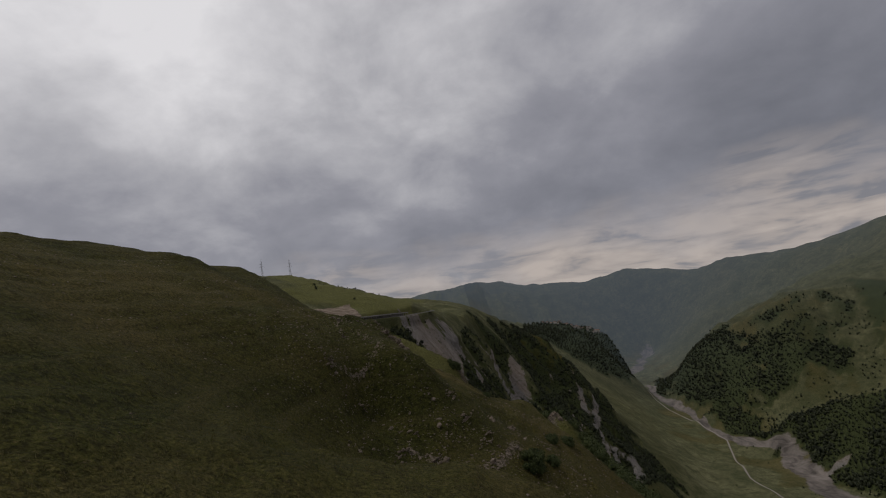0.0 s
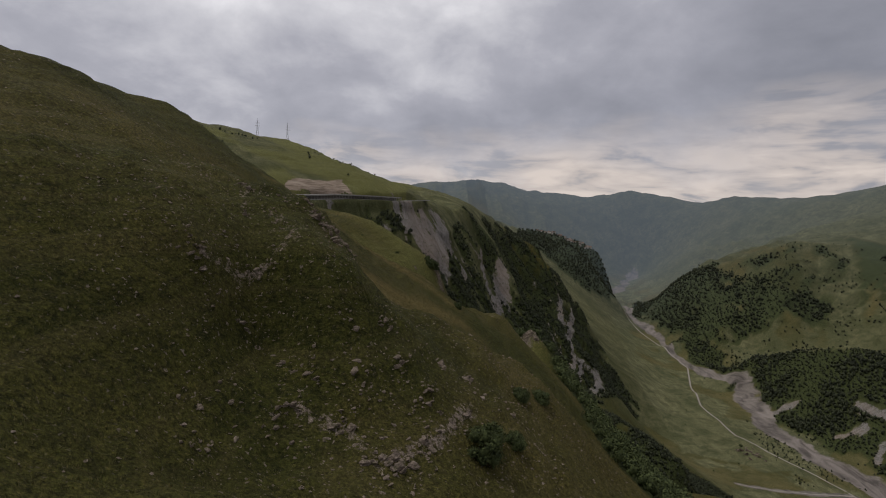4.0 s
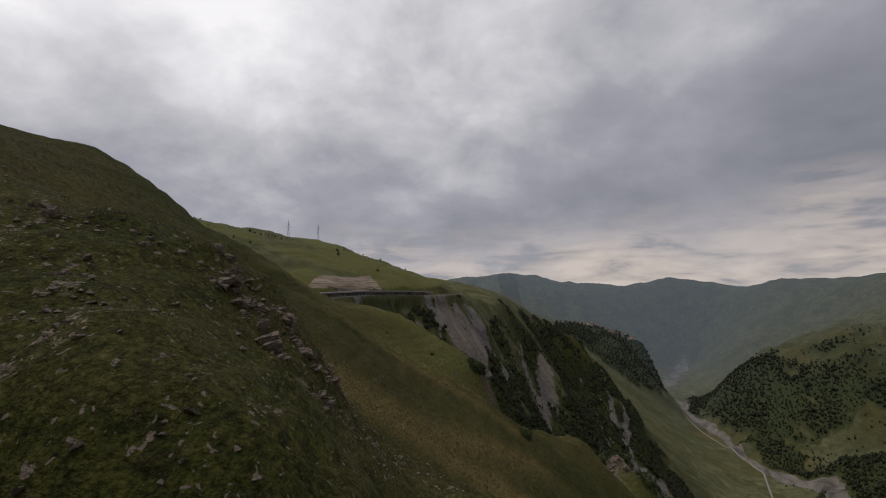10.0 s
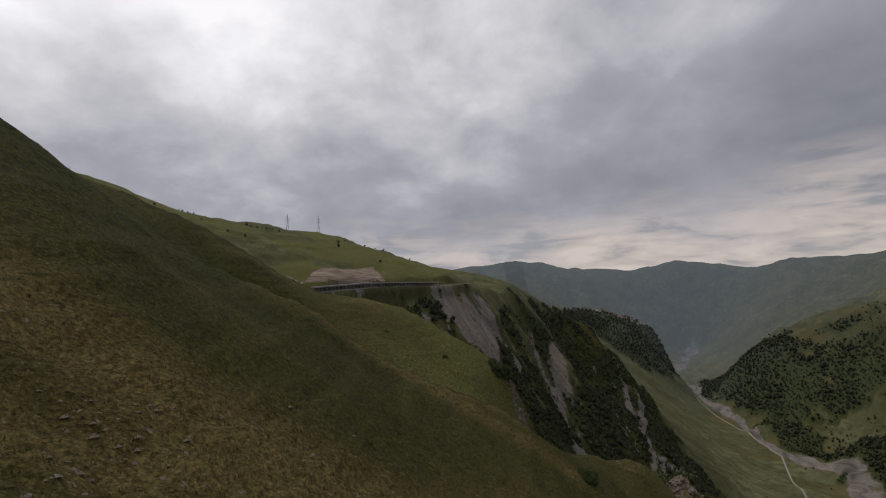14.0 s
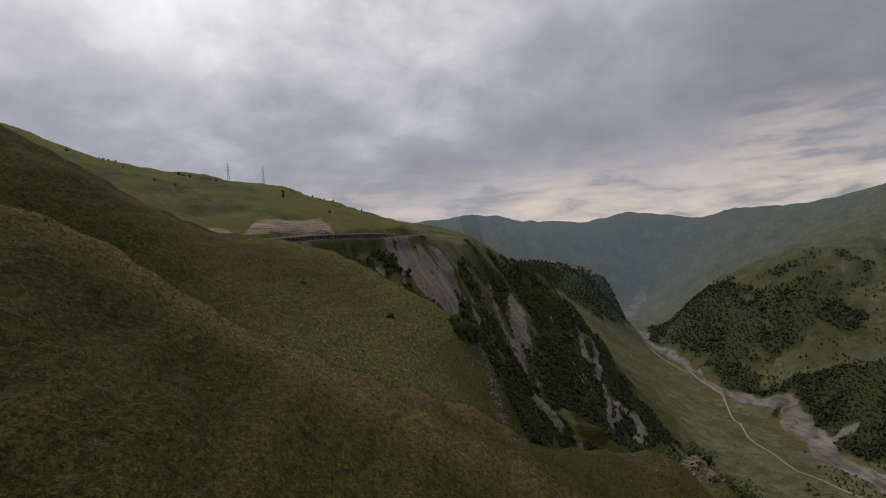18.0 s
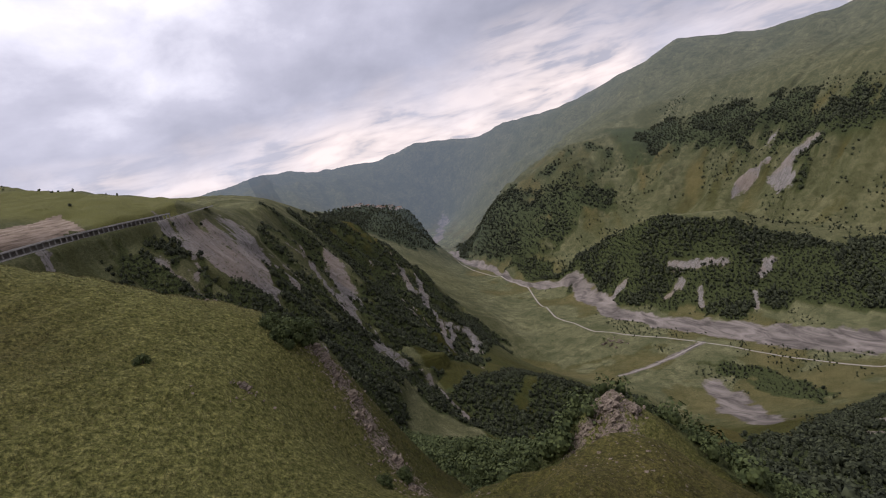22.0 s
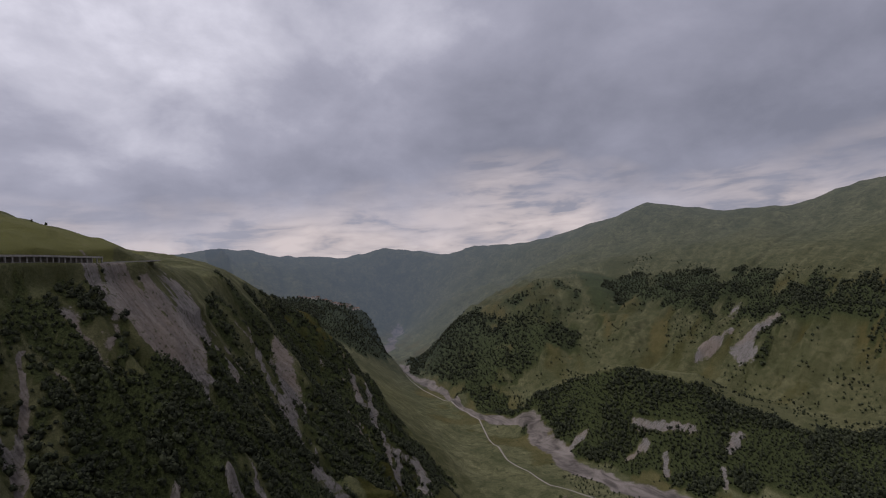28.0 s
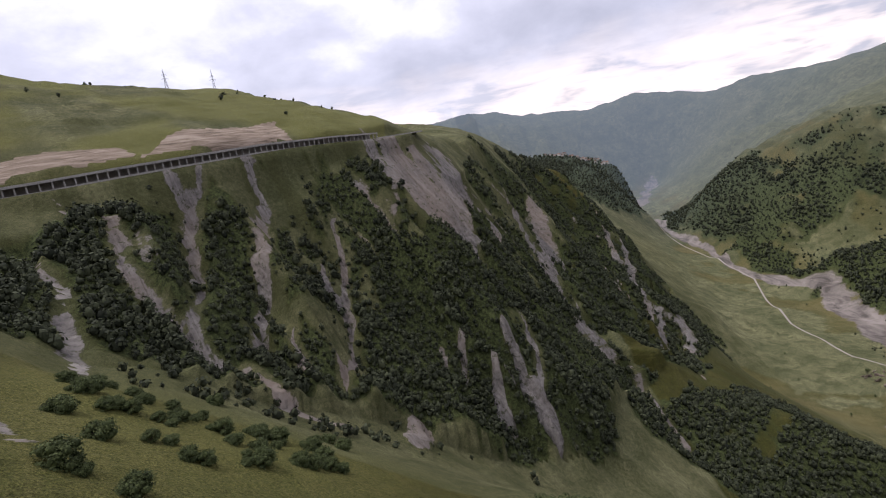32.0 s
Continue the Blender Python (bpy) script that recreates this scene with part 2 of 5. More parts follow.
UNDER_PATH = [(0, 0, 531), (-15, 26, 536), (14, 30, 520), (2, -30, 532), (-40, 40, 550), (30, 10, 508), (-60, 70, 560), (4, 50, 528)]
HUMP = [(1000, 1714, 37), (991, 1598, 85), (1110, 1369, 199), (1224, 1183, 183), (1247, 1120, 142), (1344, 1007, 87), (1461, 630, 95)]
# eroded gullies of the gorge side: plan line, width at the head and at the foot, depth, spread
GULLIES = [
    ([(-212, 557), (-197, 554), (-170, 532), (-155, 514), (-142, 504), (-126, 499), (-113, 489)], 1.5, 2.0, 8, 10),
    ([(-172, 599), (-166, 594), (-157, 576), (-140, 532), (-129, 510), (-119, 496), (-108, 486)], 2.9, 1.7, 10, 10),
    ([(-160, 612), (-161, 600), (-160, 588)], 1.4, 1.7, 3, 6),
    ([(-138, 643), (-133, 635), (-130, 599), (-122, 577), (-116, 557), (-107, 512)], 3.5, 1.7, 9, 10),
    ([(-91, 655), (-89, 621), (-84, 584), (-76, 526)], 1.8, 1.7, 8, 9),
    ([(-101, 615), (-94, 603), (-87, 598)], 1.7, 1.7, 3, 6),
    ([(-185, 500), (-165, 482), (-151, 466), (-114, 423)], 1.7, 1.7, 5, 9),
    ([(-104, 493), (-83, 485), (-72, 493)], 2.1, 1.7, 1, 8),
    ([(70, 1031), (68, 891), (80, 870)], 2.2, 1.7, 8, 16),
    ([(-101, 546), (-88, 512)], 0.6, 1.7, 2, 6),
    ([(-10, 730), (20, 690), (35, 640), (30, 600)], 0.5, 1.7, 8, 16),
    ([(60, 900), (110, 820), (140, 740), (150, 660)], 0.6, 1.7, 11, 20),
    ([(210, 1180), (250, 1040), (262, 920), (245, 820)], 0.8, 1.7, 11, 22),
]
# slides and bare faces: plan line and width
FACES = [
    ([(-52, 757), (-43, 731), (-30, 718), (-19, 713), (-5, 717)], 14),
    ([(-11, 817), (1, 807), (-8, 742)], 15),
    ([(-30, 771), (-26, 747), (-16, 730)], 10),
    ([(-78, 684), (-70, 676), (-58, 670)], 6.5), ([(-68, 731), (-54, 709)], 5),
    ([(120, 1055), (115, 1011), (89, 836)], 13), ([(26, 819), (32, 775)], 5),
    ([(298, 1311), (276, 1188)], 6), ([(336, 1321), (273, 1102), (273, 1045), (232, 907)], 6), ([(290, 1044), (219, 868)], 6), ([(324, 1033), (289, 947)], 8),
    ([(-30, 603), (-27, 584)], 1.8), ([(-17, 607), (-18, 590)], 1.8),
    ([(-90, 352), (-74, 346)], 1.6), ([(-72, 338), (-58, 336)], 1.4), ([(-84, 366), (-76, 362)], 1.2), ([(-98, 372), (-88, 362)], 1.5),
    ([(1784, 1274), (1703, 1301), (1600, 1286)], 24), ([(1784, 1415), (1729, 1406)], 15), ([(1512, 1398), (1593, 1379), (1668, 1354)], 11),
    ([(1804, 570), (1780, 546)], 10), ([(2177, 528), (2013, 455), (1962, 394)], 13), ([(2144, 433), (1998, 426)], 9),
    ([(936, 1321), (888, 1328)], 8), ([(979, 1153), (925, 1165)], 9), ([(983, 1103), (937, 1066)], 6),
    ([(1132, 1018), (1076, 1006)], 8), ([(1026, 989), (977, 954)], 4), ([(1003, 1208), (1034, 1150), (1070, 1095)], 10),
    ([(359, 243), (353, 213), (336, 184)], 5), ([(489, 452), (470, 446)], 9), ([(413, 427), (418, 393)], 7),
    ([(334, 276), (313, 254)], 3), ([(504, 210), (444, 172)], 5),
    ([(1540, 300), (1600, 312), (1700, 300)], 14),
]
# steep rocky crags in the lower gorge
CRAGS = [([(360, 240), (357, 216), (372, 198)], 2.4), ([(325, 273), (318, 262)], 1.6), ([(15, 615), (19, 605), (22, 596)], 3), ([(2, 593), (4, 578)], 4), ([(28, 598), (32, 584)], 4.5), ([(-43, 531), (-43, 515)], 4), ([(10, 600), (14, 588)], 2.2)]
BANKS = [[(-194, 616), (-190, 649), (-171, 691), (-147, 737), (-125, 701), (-157, 656)],
         [(-275, 570), (-246, 595), (-230, 606), (-209, 619), (-197, 615), (-208, 596), (-232, 576), (-262, 556)]]
WOODS = [
    [(1737, 1951), (1836, 1885), (1927, 1697), (1989, 1472), (2006, 1214), (1989, 1036), (1861, 984), (1800, 1024), (1805, 1164), (1747, 1229), (1766, 1365), (1679, 1492), (1667, 1622), (1675, 1813)],
    [(1424, 2139), (1568, 2119), (1562, 1966), (1513, 1917), (1386, 1919), (1371, 1807), (1328, 1733), (1242, 1796), (1132, 1801), (1012, 1821), (946, 1917), (940, 2123), (935, 2481), (1010, 2760), (1131, 3000), (1300, 2700), (1218, 2283)],
    [(2086, 730), (2136, 635), (2298, 515), (2500, 458), (2289, 307), (1958, 202), (1841, 175), (1753, 245), (1719, 335), (1603, 345), (1506, 358), (1488, 481), (1575, 551), (1667, 596), (1702, 570), (1728, 471), (1786, 539), (1937, 671)],
    [(440, 60), (600, 110), (830, 190), (1000, 380), (900, 560), (709, 601), (560, 560), (400, 470), (255, 414), (150, 350), (110, 240), (130, 120), (240, 60)],
    [(418, 1316), (494, 1302), (430, 1150), (293, 923), (200, 800), (110, 760), (126, 900), (260, 1200)],
    [(120, 690), (240, 770), (382, 900), (535, 846), (480, 740), (330, 640), (180, 620), (110, 650)],
    [(931, 1740), (885, 1340), (900, 1127), (935, 985), (1020, 890), (1110, 690), (1310, 480), (1480, 520), (1470, 700), (1280, 960), (1190, 1130), (1100, 1330), (1010, 1560)],
    [(330, 2450), (500, 2380), (643, 2330), (790, 2420), (880, 2560), (960, 2760), (940, 2960), (860, 3080), (760, 2860), (560, 2800), (420, 2760)],
    [(-130, 655), (-60, 735), (0, 800), (107, 1238), (209, 1474), (331, 1500), (411, 1525), (475, 1440), (430, 1320), (345, 1080), (220, 840), (110, 680), (60, 590), (-10, 545), (-60, 520), (-100, 470), (-150, 440), (-210, 490), (-190, 560)],
    [(1060, 575), (1250, 480), (1350, 440), (1300, 405), (1160, 480), (1040, 590)],
    [(70, 130), (140, 130), (200, 330), (190, 430), (120, 470), (40, 440), (0, 420), (6, 300), (14, 266), (27, 275), (36, 263), (62, 258), (64, 238), (56, 200)],
    [(1886, 972), (1783, 962), (1715, 980), (1732, 1000), (1793, 1005)],
    [(1780, 1223), (1686, 1231), (1584, 1241), (1544, 1262), (1647, 1275), (1738, 1265)],
    [(1952, 778), (1890, 689), (1714, 647), (1700, 683), (1825, 738)],
    [(954, 2053), (985, 1910), (990, 1740), (965, 1604), (905, 1790), (895, 1932)],
    [(756, 897), (764, 828), (791, 750), (739, 631), (690, 640), (705, 748), (700, 825)],
]
CLEARINGS = [
    [(-95, 668), (-70, 700), (-62, 690), (-80, 655)], [(113, 803), (173, 804), (238, 787), (340, 800), (260, 760), (150, 770)],
]
TRACK = [(1010, 560), (874, 665), (829, 832), (799, 962), (750, 1096), (709, 1194), (719, 1380), (770, 1540), (849, 1731), (860, 1900), (862, 2200), (890, 2600), (915, 2900)]
SIDE_TRACK = [(801, 955), (728, 951), (648, 954), (586, 971)]
LINES = [(RIB_FIRST, 12), (RIB_ROCKS, 0),
         (SHOULDER, 0), (RIB_GRASS, 0), (KNOB, 0), (PINNACLE, 0), (BACK_SHOULDER, 40), (HILL_CREST, 40), (ROAD, 25), (CUT_TOP, 25),
         (SPUR, 50), (SPUR_FACE, 0), (LOW_MEADOW, 0), (STREAM, 25), (KNOLL, 0), (GREEN_SPUR, 30), (RIVER, 60), (MEADOW, 0), (HUMP_BASE, 60), (MOUNTAIN_TOE, 0),
         (LIP, 90), (NOSE, 0), (RIDGE, 120), (UPPER_SLOPE, 0), (FAR_RIDGE, 120), (VILLAGE, 0), (FOREST_SPUR, 0), (FLANK, 0), (UPHILL, 0), (OUTER, 0), (BEYOND, 0), (HOLLOWS, 0), (UNDER_PATH, 0), (HUMP, 60)]


# ---- materials ----
def material(name, rough=0.85, metal=0.0):
    m = bpy.data.materials.new(name)
    m.use_nodes = True
    b = m.node_tree.nodes["Principled BSDF"]
    b.inputs["Roughness"].default_value, b.inputs["Metallic"].default_value = rough, metal
    b.inputs["Specular IOR Level"].default_value = 0.25
    return m, m.node_tree, b


def place(tree):
    return tree.nodes.new("ShaderNodeNewGeometry").outputs["Position"]


def attr(tree, name):
    n = tree.nodes.new("ShaderNodeAttribute")
    n.attribute_name = name
    return n.outputs["Fac"]


def bump(tree, bsdf, height_socket, strength, distance):
    n = node(tree, "ShaderNodeBump", Strength=strength, Distance=distance)
    tree.links.new(height_socket, n.inputs["Height"])
    tree.links.new(n.outputs[0], bsdf.inputs["Normal"])


def stretched(tree, vec, scale):
    n = tree.nodes.new("ShaderNodeMapping")
    n.inputs["Scale"].default_value = scale
    tree.links.new(vec, n.inputs["Vector"])
    return n.outputs[0]


def muted(tree, colour, saturation):
    n = node(tree, "ShaderNodeHueSaturation", Saturation=saturation)
    tree.links.new(colour, n.inputs["Color"])
    return n.outputs[0]


def make_ground(name="mountain_ground", hazy=False):
    m, t, b = material(name, 0.95)
    b.inputs["Specular IOR Level"].default_value = 0.08
    p = place(t)
    fine, mid, wide = noise_tex(t, p, 1.6, 5, 0.65), noise_tex(t, p, 0.16, 5, 0.6), noise_tex(t, p, 0.012, 5, 0.55)
    tuft = noise_tex(t, p, 5.5, 3, 0.6)
    green = ramp(t, mid, [(0.30, (0.019, 0.022, 0.005)), (0.52, (0.036, 0.038, 0.008)), (0.74, (0.062, 0.057, 0.014))])
    green = mix(t, math_node(t, "MULTIPLY", ramp(t, fine, [(0.35, (0, 0, 0)), (0.7, (1, 1, 1))]), 0.45), green, (0.100, 0.090, 0.024))
    green = mix(t, ramp(t, wide, [(0.40, (0, 0, 0)), (0.66, (0.55, 0.55, 0.55))]), green, (0.054, 0.064, 0.018))
    tussock = ramp(t, noise_tex(t, p, 1.1, 5, 0.72), [(0.40, (1, 1, 1)), (0.52, (0, 0, 0))])
    green = mix(t, math_node(t, "MULTIPLY", tussock, 0.85), green, (0.019, 0.021, 0.007))
    treads = ramp(t, noise_tex(t, stretched(t, p, (0.012, 0.012, 0.42)), 1.0, 3, 0.6, 0.6), [(0.50, (0, 0, 0)), (0.62, (0.5, 0.5, 0.5))])
    green = mix(t, treads, green, (0.074, 0.066, 0.024))
    flecks = ramp(t, noise_tex(t, p, 2.6, 5, 0.7), [(0.56, (0, 0, 0)), (0.68, (0.7, 0.7, 0.7))])
    green = mix(t, flecks, green, (0.105, 0.084, 0.036))
    straw = ramp(t, fine, [(0.3, (0.088, 0.070, 0.024)), (0.7, (0.190, 0.146, 0.060))])
    colour = mix(t, attr(t, "dry"), green, straw)
    lush = ramp(t, wide, [(0.35, (0.112, 0.116, 0.060)), (0.65, (0.200, 0.190, 0.106))])
    meadow = ramp(t, noise_tex(t, p, 0.045, 6, 0.68, 0.4), [(0.42, (0, 0, 0)), (0.62, (0.75, 0.75, 0.75))])
    lush = mix(t, meadow, lush, (0.058, 0.064, 0.030))
    slope = t.nodes.new("ShaderNodeCombineXYZ")
    t.links.new(attr(t, "run"), slope.inputs[0])
    t.links.new(math_node(t, "MULTIPLY", attr(t, "fall"), 0.07), slope.inputs[1])
    bands = ramp(t, noise_tex(t, slope.outputs[0], 0.028, 6, 0.68, 0.4), [(0.44, (0.65, 0.65, 0.65)), (0.56, (0, 0, 0))])
    bands = math_node(t, "MULTIPLY", bands, math_node(t, "SUBTRACT", 1.0, math_node(t, "MULTIPLY", attr(t, "fall"), 0.0016), True))
    lush = mix(t, bands, lush, (0.058, 0.060, 0.024))
    scrubby = ramp(t, noise_tex(t, p, 0.5, 6, 0.74), [(0.42, (0.5, 0.5, 0.5)), (0.56, (0, 0, 0))])
    lush = mix(t, scrubby, lush, (0.034, 0.040, 0.016))
    colour = mix(t, attr(t, "lush"), colour, lush)
    under = ramp(t, noise_tex(t, p, 0.6, 6, 0.72), [(0.36, (0.014, 0.019, 0.009)), (0.62, (0.075, 0.088, 0.034))])
    colour = mix(t, attr(t, "wood"), colour, under)
    fresh = ramp(t, fine, [(0.34, (0.058, 0.062, 0.018)), (0.50, (0.125, 0.124, 0.040)), (0.68, (0.200, 0.188, 0.072))])
    colour = mix(t, attr(t, "fresh"), colour, fresh)
    # rough tussocks: fine noise multiplies the turf colour darker and lighter
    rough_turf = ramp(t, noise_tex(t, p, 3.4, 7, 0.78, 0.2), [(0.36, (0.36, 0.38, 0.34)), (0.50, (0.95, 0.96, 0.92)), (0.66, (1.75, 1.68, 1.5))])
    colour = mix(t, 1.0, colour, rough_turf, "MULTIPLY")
    # stones lying in the turf
    speck = ramp(t, noise_tex(t, p, 2.4, 2, 0.5, 0.4), [(0.665, (0, 0, 0)), (0.69, (1, 1, 1))])
    stones = math_node(t, "MULTIPLY", speck, attr(t, "stony"))
    colour = mix(t, stones, colour, (0.19, 0.155, 0.125))
    crumbled = math_node(t, "ADD", math_node(t, "MULTIPLY", attr(t, "rocky"), 0.75), math_node(t, "MULTIPLY", math_node(t, "SUBTRACT", noise_tex(t, p, 1.1, 8, 0.78, 0.3), 0.5), 2.2))
    rubble = ramp(t, noise_tex(t, p, 3.2, 7, 0.75, 0.5), [(0.36, (0.040, 0.034, 0.026)), (0.48, (0.160, 0.128, 0.100)), (0.62, (0.330, 0.270, 0.220))])
    colour = mix(t, ramp(t, crumbled, [(0.62, (0, 0, 0)), (0.70, (1, 1, 1))]), colour, rubble)
    # bare shale with downslope streaks, river gravel, cut earth
    streaks = noise_tex(t, slope.outputs[0], 0.42, 7, 0.74, 0.6)
    shale = ramp(t, math_node(t, "ADD", math_node(t, "MULTIPLY", streaks, 0.62), math_node(t, "MULTIPLY", noise_tex(t, p, 0.35, 6, 0.7), 0.38)),
                 [(0.37, (0.060, 0.054, 0.050)), (0.46, (0.160, 0.145, 0.132)), (0.54, (0.225, 0.206, 0.188)), (0.64, (0.320, 0.292, 0.264))])
    shale = mix(t, ramp(t, wide, [(0.45, (0, 0, 0)), (0.62, (0.6, 0.6, 0.6))]), shale, (0.235, 0.185, 0.145))
    turf_clumps = ramp(t, noise_tex(t, p, 0.22, 6, 0.75), [(0.56, (0, 0, 0)), (0.62, (0.8, 0.8, 0.8))])
    shale = mix(t, turf_clumps, shale, (0.050, 0.056, 0.020))
    ragged = noise_tex(t, p, 0.09, 9, 0.78, 0.5)
    bare = math_node(t, "ADD", attr(t, "bare"), math_node(t, "MULTIPLY", math_node(t, "SUBTRACT", ragged, 0.5), 1.7))
    colour = mix(t, ramp(t, bare, [(0.48, (0, 0, 0)), (0.58, (1, 1, 1))]), colour, shale)
    earth = ramp(t, noise_tex(t, stretched(t, p, (0.05, 0.05, 0.60)), 1.0, 7, 0.7, 0.5),
                 [(0.34, (0.11, 0.085, 0.062)), (0.48, (0.225, 0.175, 0.132)), (0.60, (0.31, 0.25, 0.195)), (0.72, (0.36, 0.30, 0.24))])
    cut = math_node(t, "ADD", attr(t, "earth"), math_node(t, "MULTIPLY", math_node(t, "SUBTRACT", mid, 0.5), 0.8))
    colour = mix(t, ramp(t, cut, [(0.42, (0, 0, 0)), (0.55, (1, 1, 1))]), colour, earth)
    braid = noise_tex(t, stretched(t, p, (0.030, 0.012, 0.02)), 1.0, 6, 0.65, 1.2)
    gravel = ramp(t, braid, [(0.38, (0.085, 0.075, 0.066)), (0.50, (0.165, 0.143, 0.126)), (0.66, (0.250, 0.218, 0.194))])
    gmask = math_node(t, "ADD", attr(t, "gravel"), math_node(t, "MULTIPLY", math_node(t, "SUBTRACT", noise_tex(t, p, 0.03, 5, 0.65), 0.5), 1.1))
    colour = mix(t, ramp(t, gmask, [(0.42, (0, 0, 0)), (0.55, (1, 1, 1))]), colour, gravel)
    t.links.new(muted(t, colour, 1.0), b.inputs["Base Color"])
    relief = math_node(t, "ADD", math_node(t, "MULTIPLY", fine, 0.6), math_node(t, "MULTIPLY", tuft, 0.25))
    relief = math_node(t, "ADD", relief, math_node(t, "MULTIPLY", mid, 1.4))
    relief = math_node(t, "ADD", relief, math_node(t, "MULTIPLY", math_node(t, "MULTIPLY", streaks, attr(t, "bare")), 3.0))
    bump(t, b, relief, 0.9, 1.0)
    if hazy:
        # blue distance haze painted on as emission, mixed in by the far attribute
        haze_glow = node(t, "ShaderNodeEmission", Strength=1.0)
        haze_glow.inputs["Color"].default_value = (0.200, 0.250, 0.330, 1)
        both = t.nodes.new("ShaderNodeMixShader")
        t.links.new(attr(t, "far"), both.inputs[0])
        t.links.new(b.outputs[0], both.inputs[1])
        t.links.new(haze_glow.outputs[0], both.inputs[2])
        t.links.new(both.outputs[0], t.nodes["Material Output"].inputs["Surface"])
    return m


def make_simple(name, low, high, scale, rough=0.85, metal=0.0, relief=0.4, depth=0.05, per_object=0.0):
    m, t, b = material(name, rough, metal)
    p = place(t)
    n1, n2 = noise_tex(t, p, scale, 6, 0.65), noise_tex(t, p, scale * 0.13, 4, 0.6)
    f = math_node(t, "ADD", math_node(t, "MULTIPLY", n1, 0.55), math_node(t, "MULTIPLY", n2, 0.45))
    colour = ramp(t, f, [(0.32, low), (0.68, high)])
    if per_object:
        info = t.nodes.new("ShaderNodeObjectInfo").outputs["Random"]
        colour = mix(t, math_node(t, "MULTIPLY", info, per_object), colour, tuple(c * 0.5 for c in low))
    t.links.new(colour, b.inputs["Base Color"])
    bump(t, b, n1, relief, depth)
    return m


def make_leaves(name, low, high, scale):
    m, t, b = material(name, 0.8)
    p = place(t)
    isle = t.nodes.new("ShaderNodeNewGeometry").outputs["Random Per Island"]
    f = math_node(t, "ADD", math_node(t, "MULTIPLY", isle, 0.5), math_node(t, "MULTIPLY", noise_tex(t, p, scale, 3, 0.6), 0.5))
    t.links.new(muted(t, ramp(t, f, [(0.2, low), (0.8, high)]), 0.95), b.inputs["Base Color"])
    b.inputs["Specular IOR Level"].default_value = 0.15
    return m


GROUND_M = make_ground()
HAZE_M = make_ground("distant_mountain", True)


def make_stone():
    m, t, b = material("bedded_shale", 0.92)
    p = place(t)
    tilt = t.nodes.new("ShaderNodeMapping")
    tilt.inputs["Rotation"].default_value = (0.5, 0.35, 0.2)
    tilt.inputs["Scale"].default_value = (1.6, 1.6, 11.0)
    t.links.new(p, tilt.inputs["Vector"])
    beds, grit = noise_tex(t, tilt.outputs[0], 1.0, 6, 0.7, 0.4), noise_tex(t, p, 5.0, 6, 0.7)
    info = t.nodes.new("ShaderNodeObjectInfo").outputs["Random"]
    f = math_node(t, "ADD", math_node(t, "MULTIPLY", beds, 0.6), math_node(t, "MULTIPLY", grit, 0.4))
    colour = ramp(t, f, [(0.36, (0.034, 0.026, 0.020)), (0.46, (0.130, 0.100, 0.076)), (0.56, (0.255, 0.205, 0.160)), (0.70, (0.420, 0.350, 0.285))])
    colour = mix(t, math_node(t, "MULTIPLY", info, 0.3), colour, (0.140, 0.112, 0.090))
    moss = ramp(t, noise_tex(t, p, 1.1, 5, 0.7), [(0.56, (0, 0, 0)), (0.66, (0.7, 0.7, 0.7))])
    colour = mix(t, moss, colour, (0.075, 0.072, 0.030))
    t.links.new(colour, b.inputs["Base Color"])
    bump(t, b, math_node(t, "ADD", beds, math_node(t, "MULTIPLY", grit, 0.6)), 1.0, 0.16)
    return m


STONE_M = make_stone()
LEAF_M = make_leaves("shrub_leaves", (0.020, 0.030, 0.010), (0.092, 0.112, 0.036), 0.35)
WOOD_M = make_leaves("forest_leaves", (0.010, 0.013, 0.008), (0.064, 0.073, 0.036), 0.05)
BLADE_M = make_leaves("grass_blades", (0.050, 0.062, 0.017), (0.165, 0.135, 0.050), 0.25)
BARK_M = make_simple("bark", (0.035, 0.028, 0.020), (0.10, 0.08, 0.06), 8.0)
CONCRETE_M = make_simple("weathered_concrete", (0.20, 0.19, 0.175), (0.40, 0.38, 0.35), 0.9, relief=0.3)
ROOF_M = make_simple("stained_slab", (0.13, 0.12, 0.11), (0.27, 0.25, 0.225), 0.4, relief=0.3)
ASPHALT_M = make_simple("asphalt", (0.040, 0.040, 0.041), (0.075, 0.073, 0.070), 3.0, relief=0.3, depth=0.02)
DUST_M = make_simple("pale_dust", (0.21, 0.185, 0.155), (0.33, 0.30, 0.26), 0.6, relief=0.3)
STEEL_M = make_simple("galvanised_steel", (0.17, 0.175, 0.18), (0.30, 0.305, 0.31), 4.0, 0.5, 0.6, relief=0.1)
PLASTER_M = make_simple("pale_plaster", (0.50, 0.46, 0.41), (0.70, 0.66, 0.60), 0.3, per_object=0.5)
TILE_M = make_simple("rusty_roof", (0.13, 0.07, 0.05), (0.30, 0.20, 0.15), 0.3, per_object=0.4)
GLASS_M = make_simple("window_dark", (0.02, 0.022, 0.025), (0.04, 0.042, 0.045), 1.0, 0.2)


# ---- ground: one sheet stretched over ridge, stream and floor lines ----
def lattice(ix, iy, seed):
    h = (ix * 374761393 + iy * 668265263 + seed * 974634541) & 0xFFFFFFFF
    h = ((h ^ (h >> 13)) * 1274126177) & 0xFFFFFFFF
    return ((h ^ (h >> 16)) & 0xFFFF) / 32767.5 - 1.0


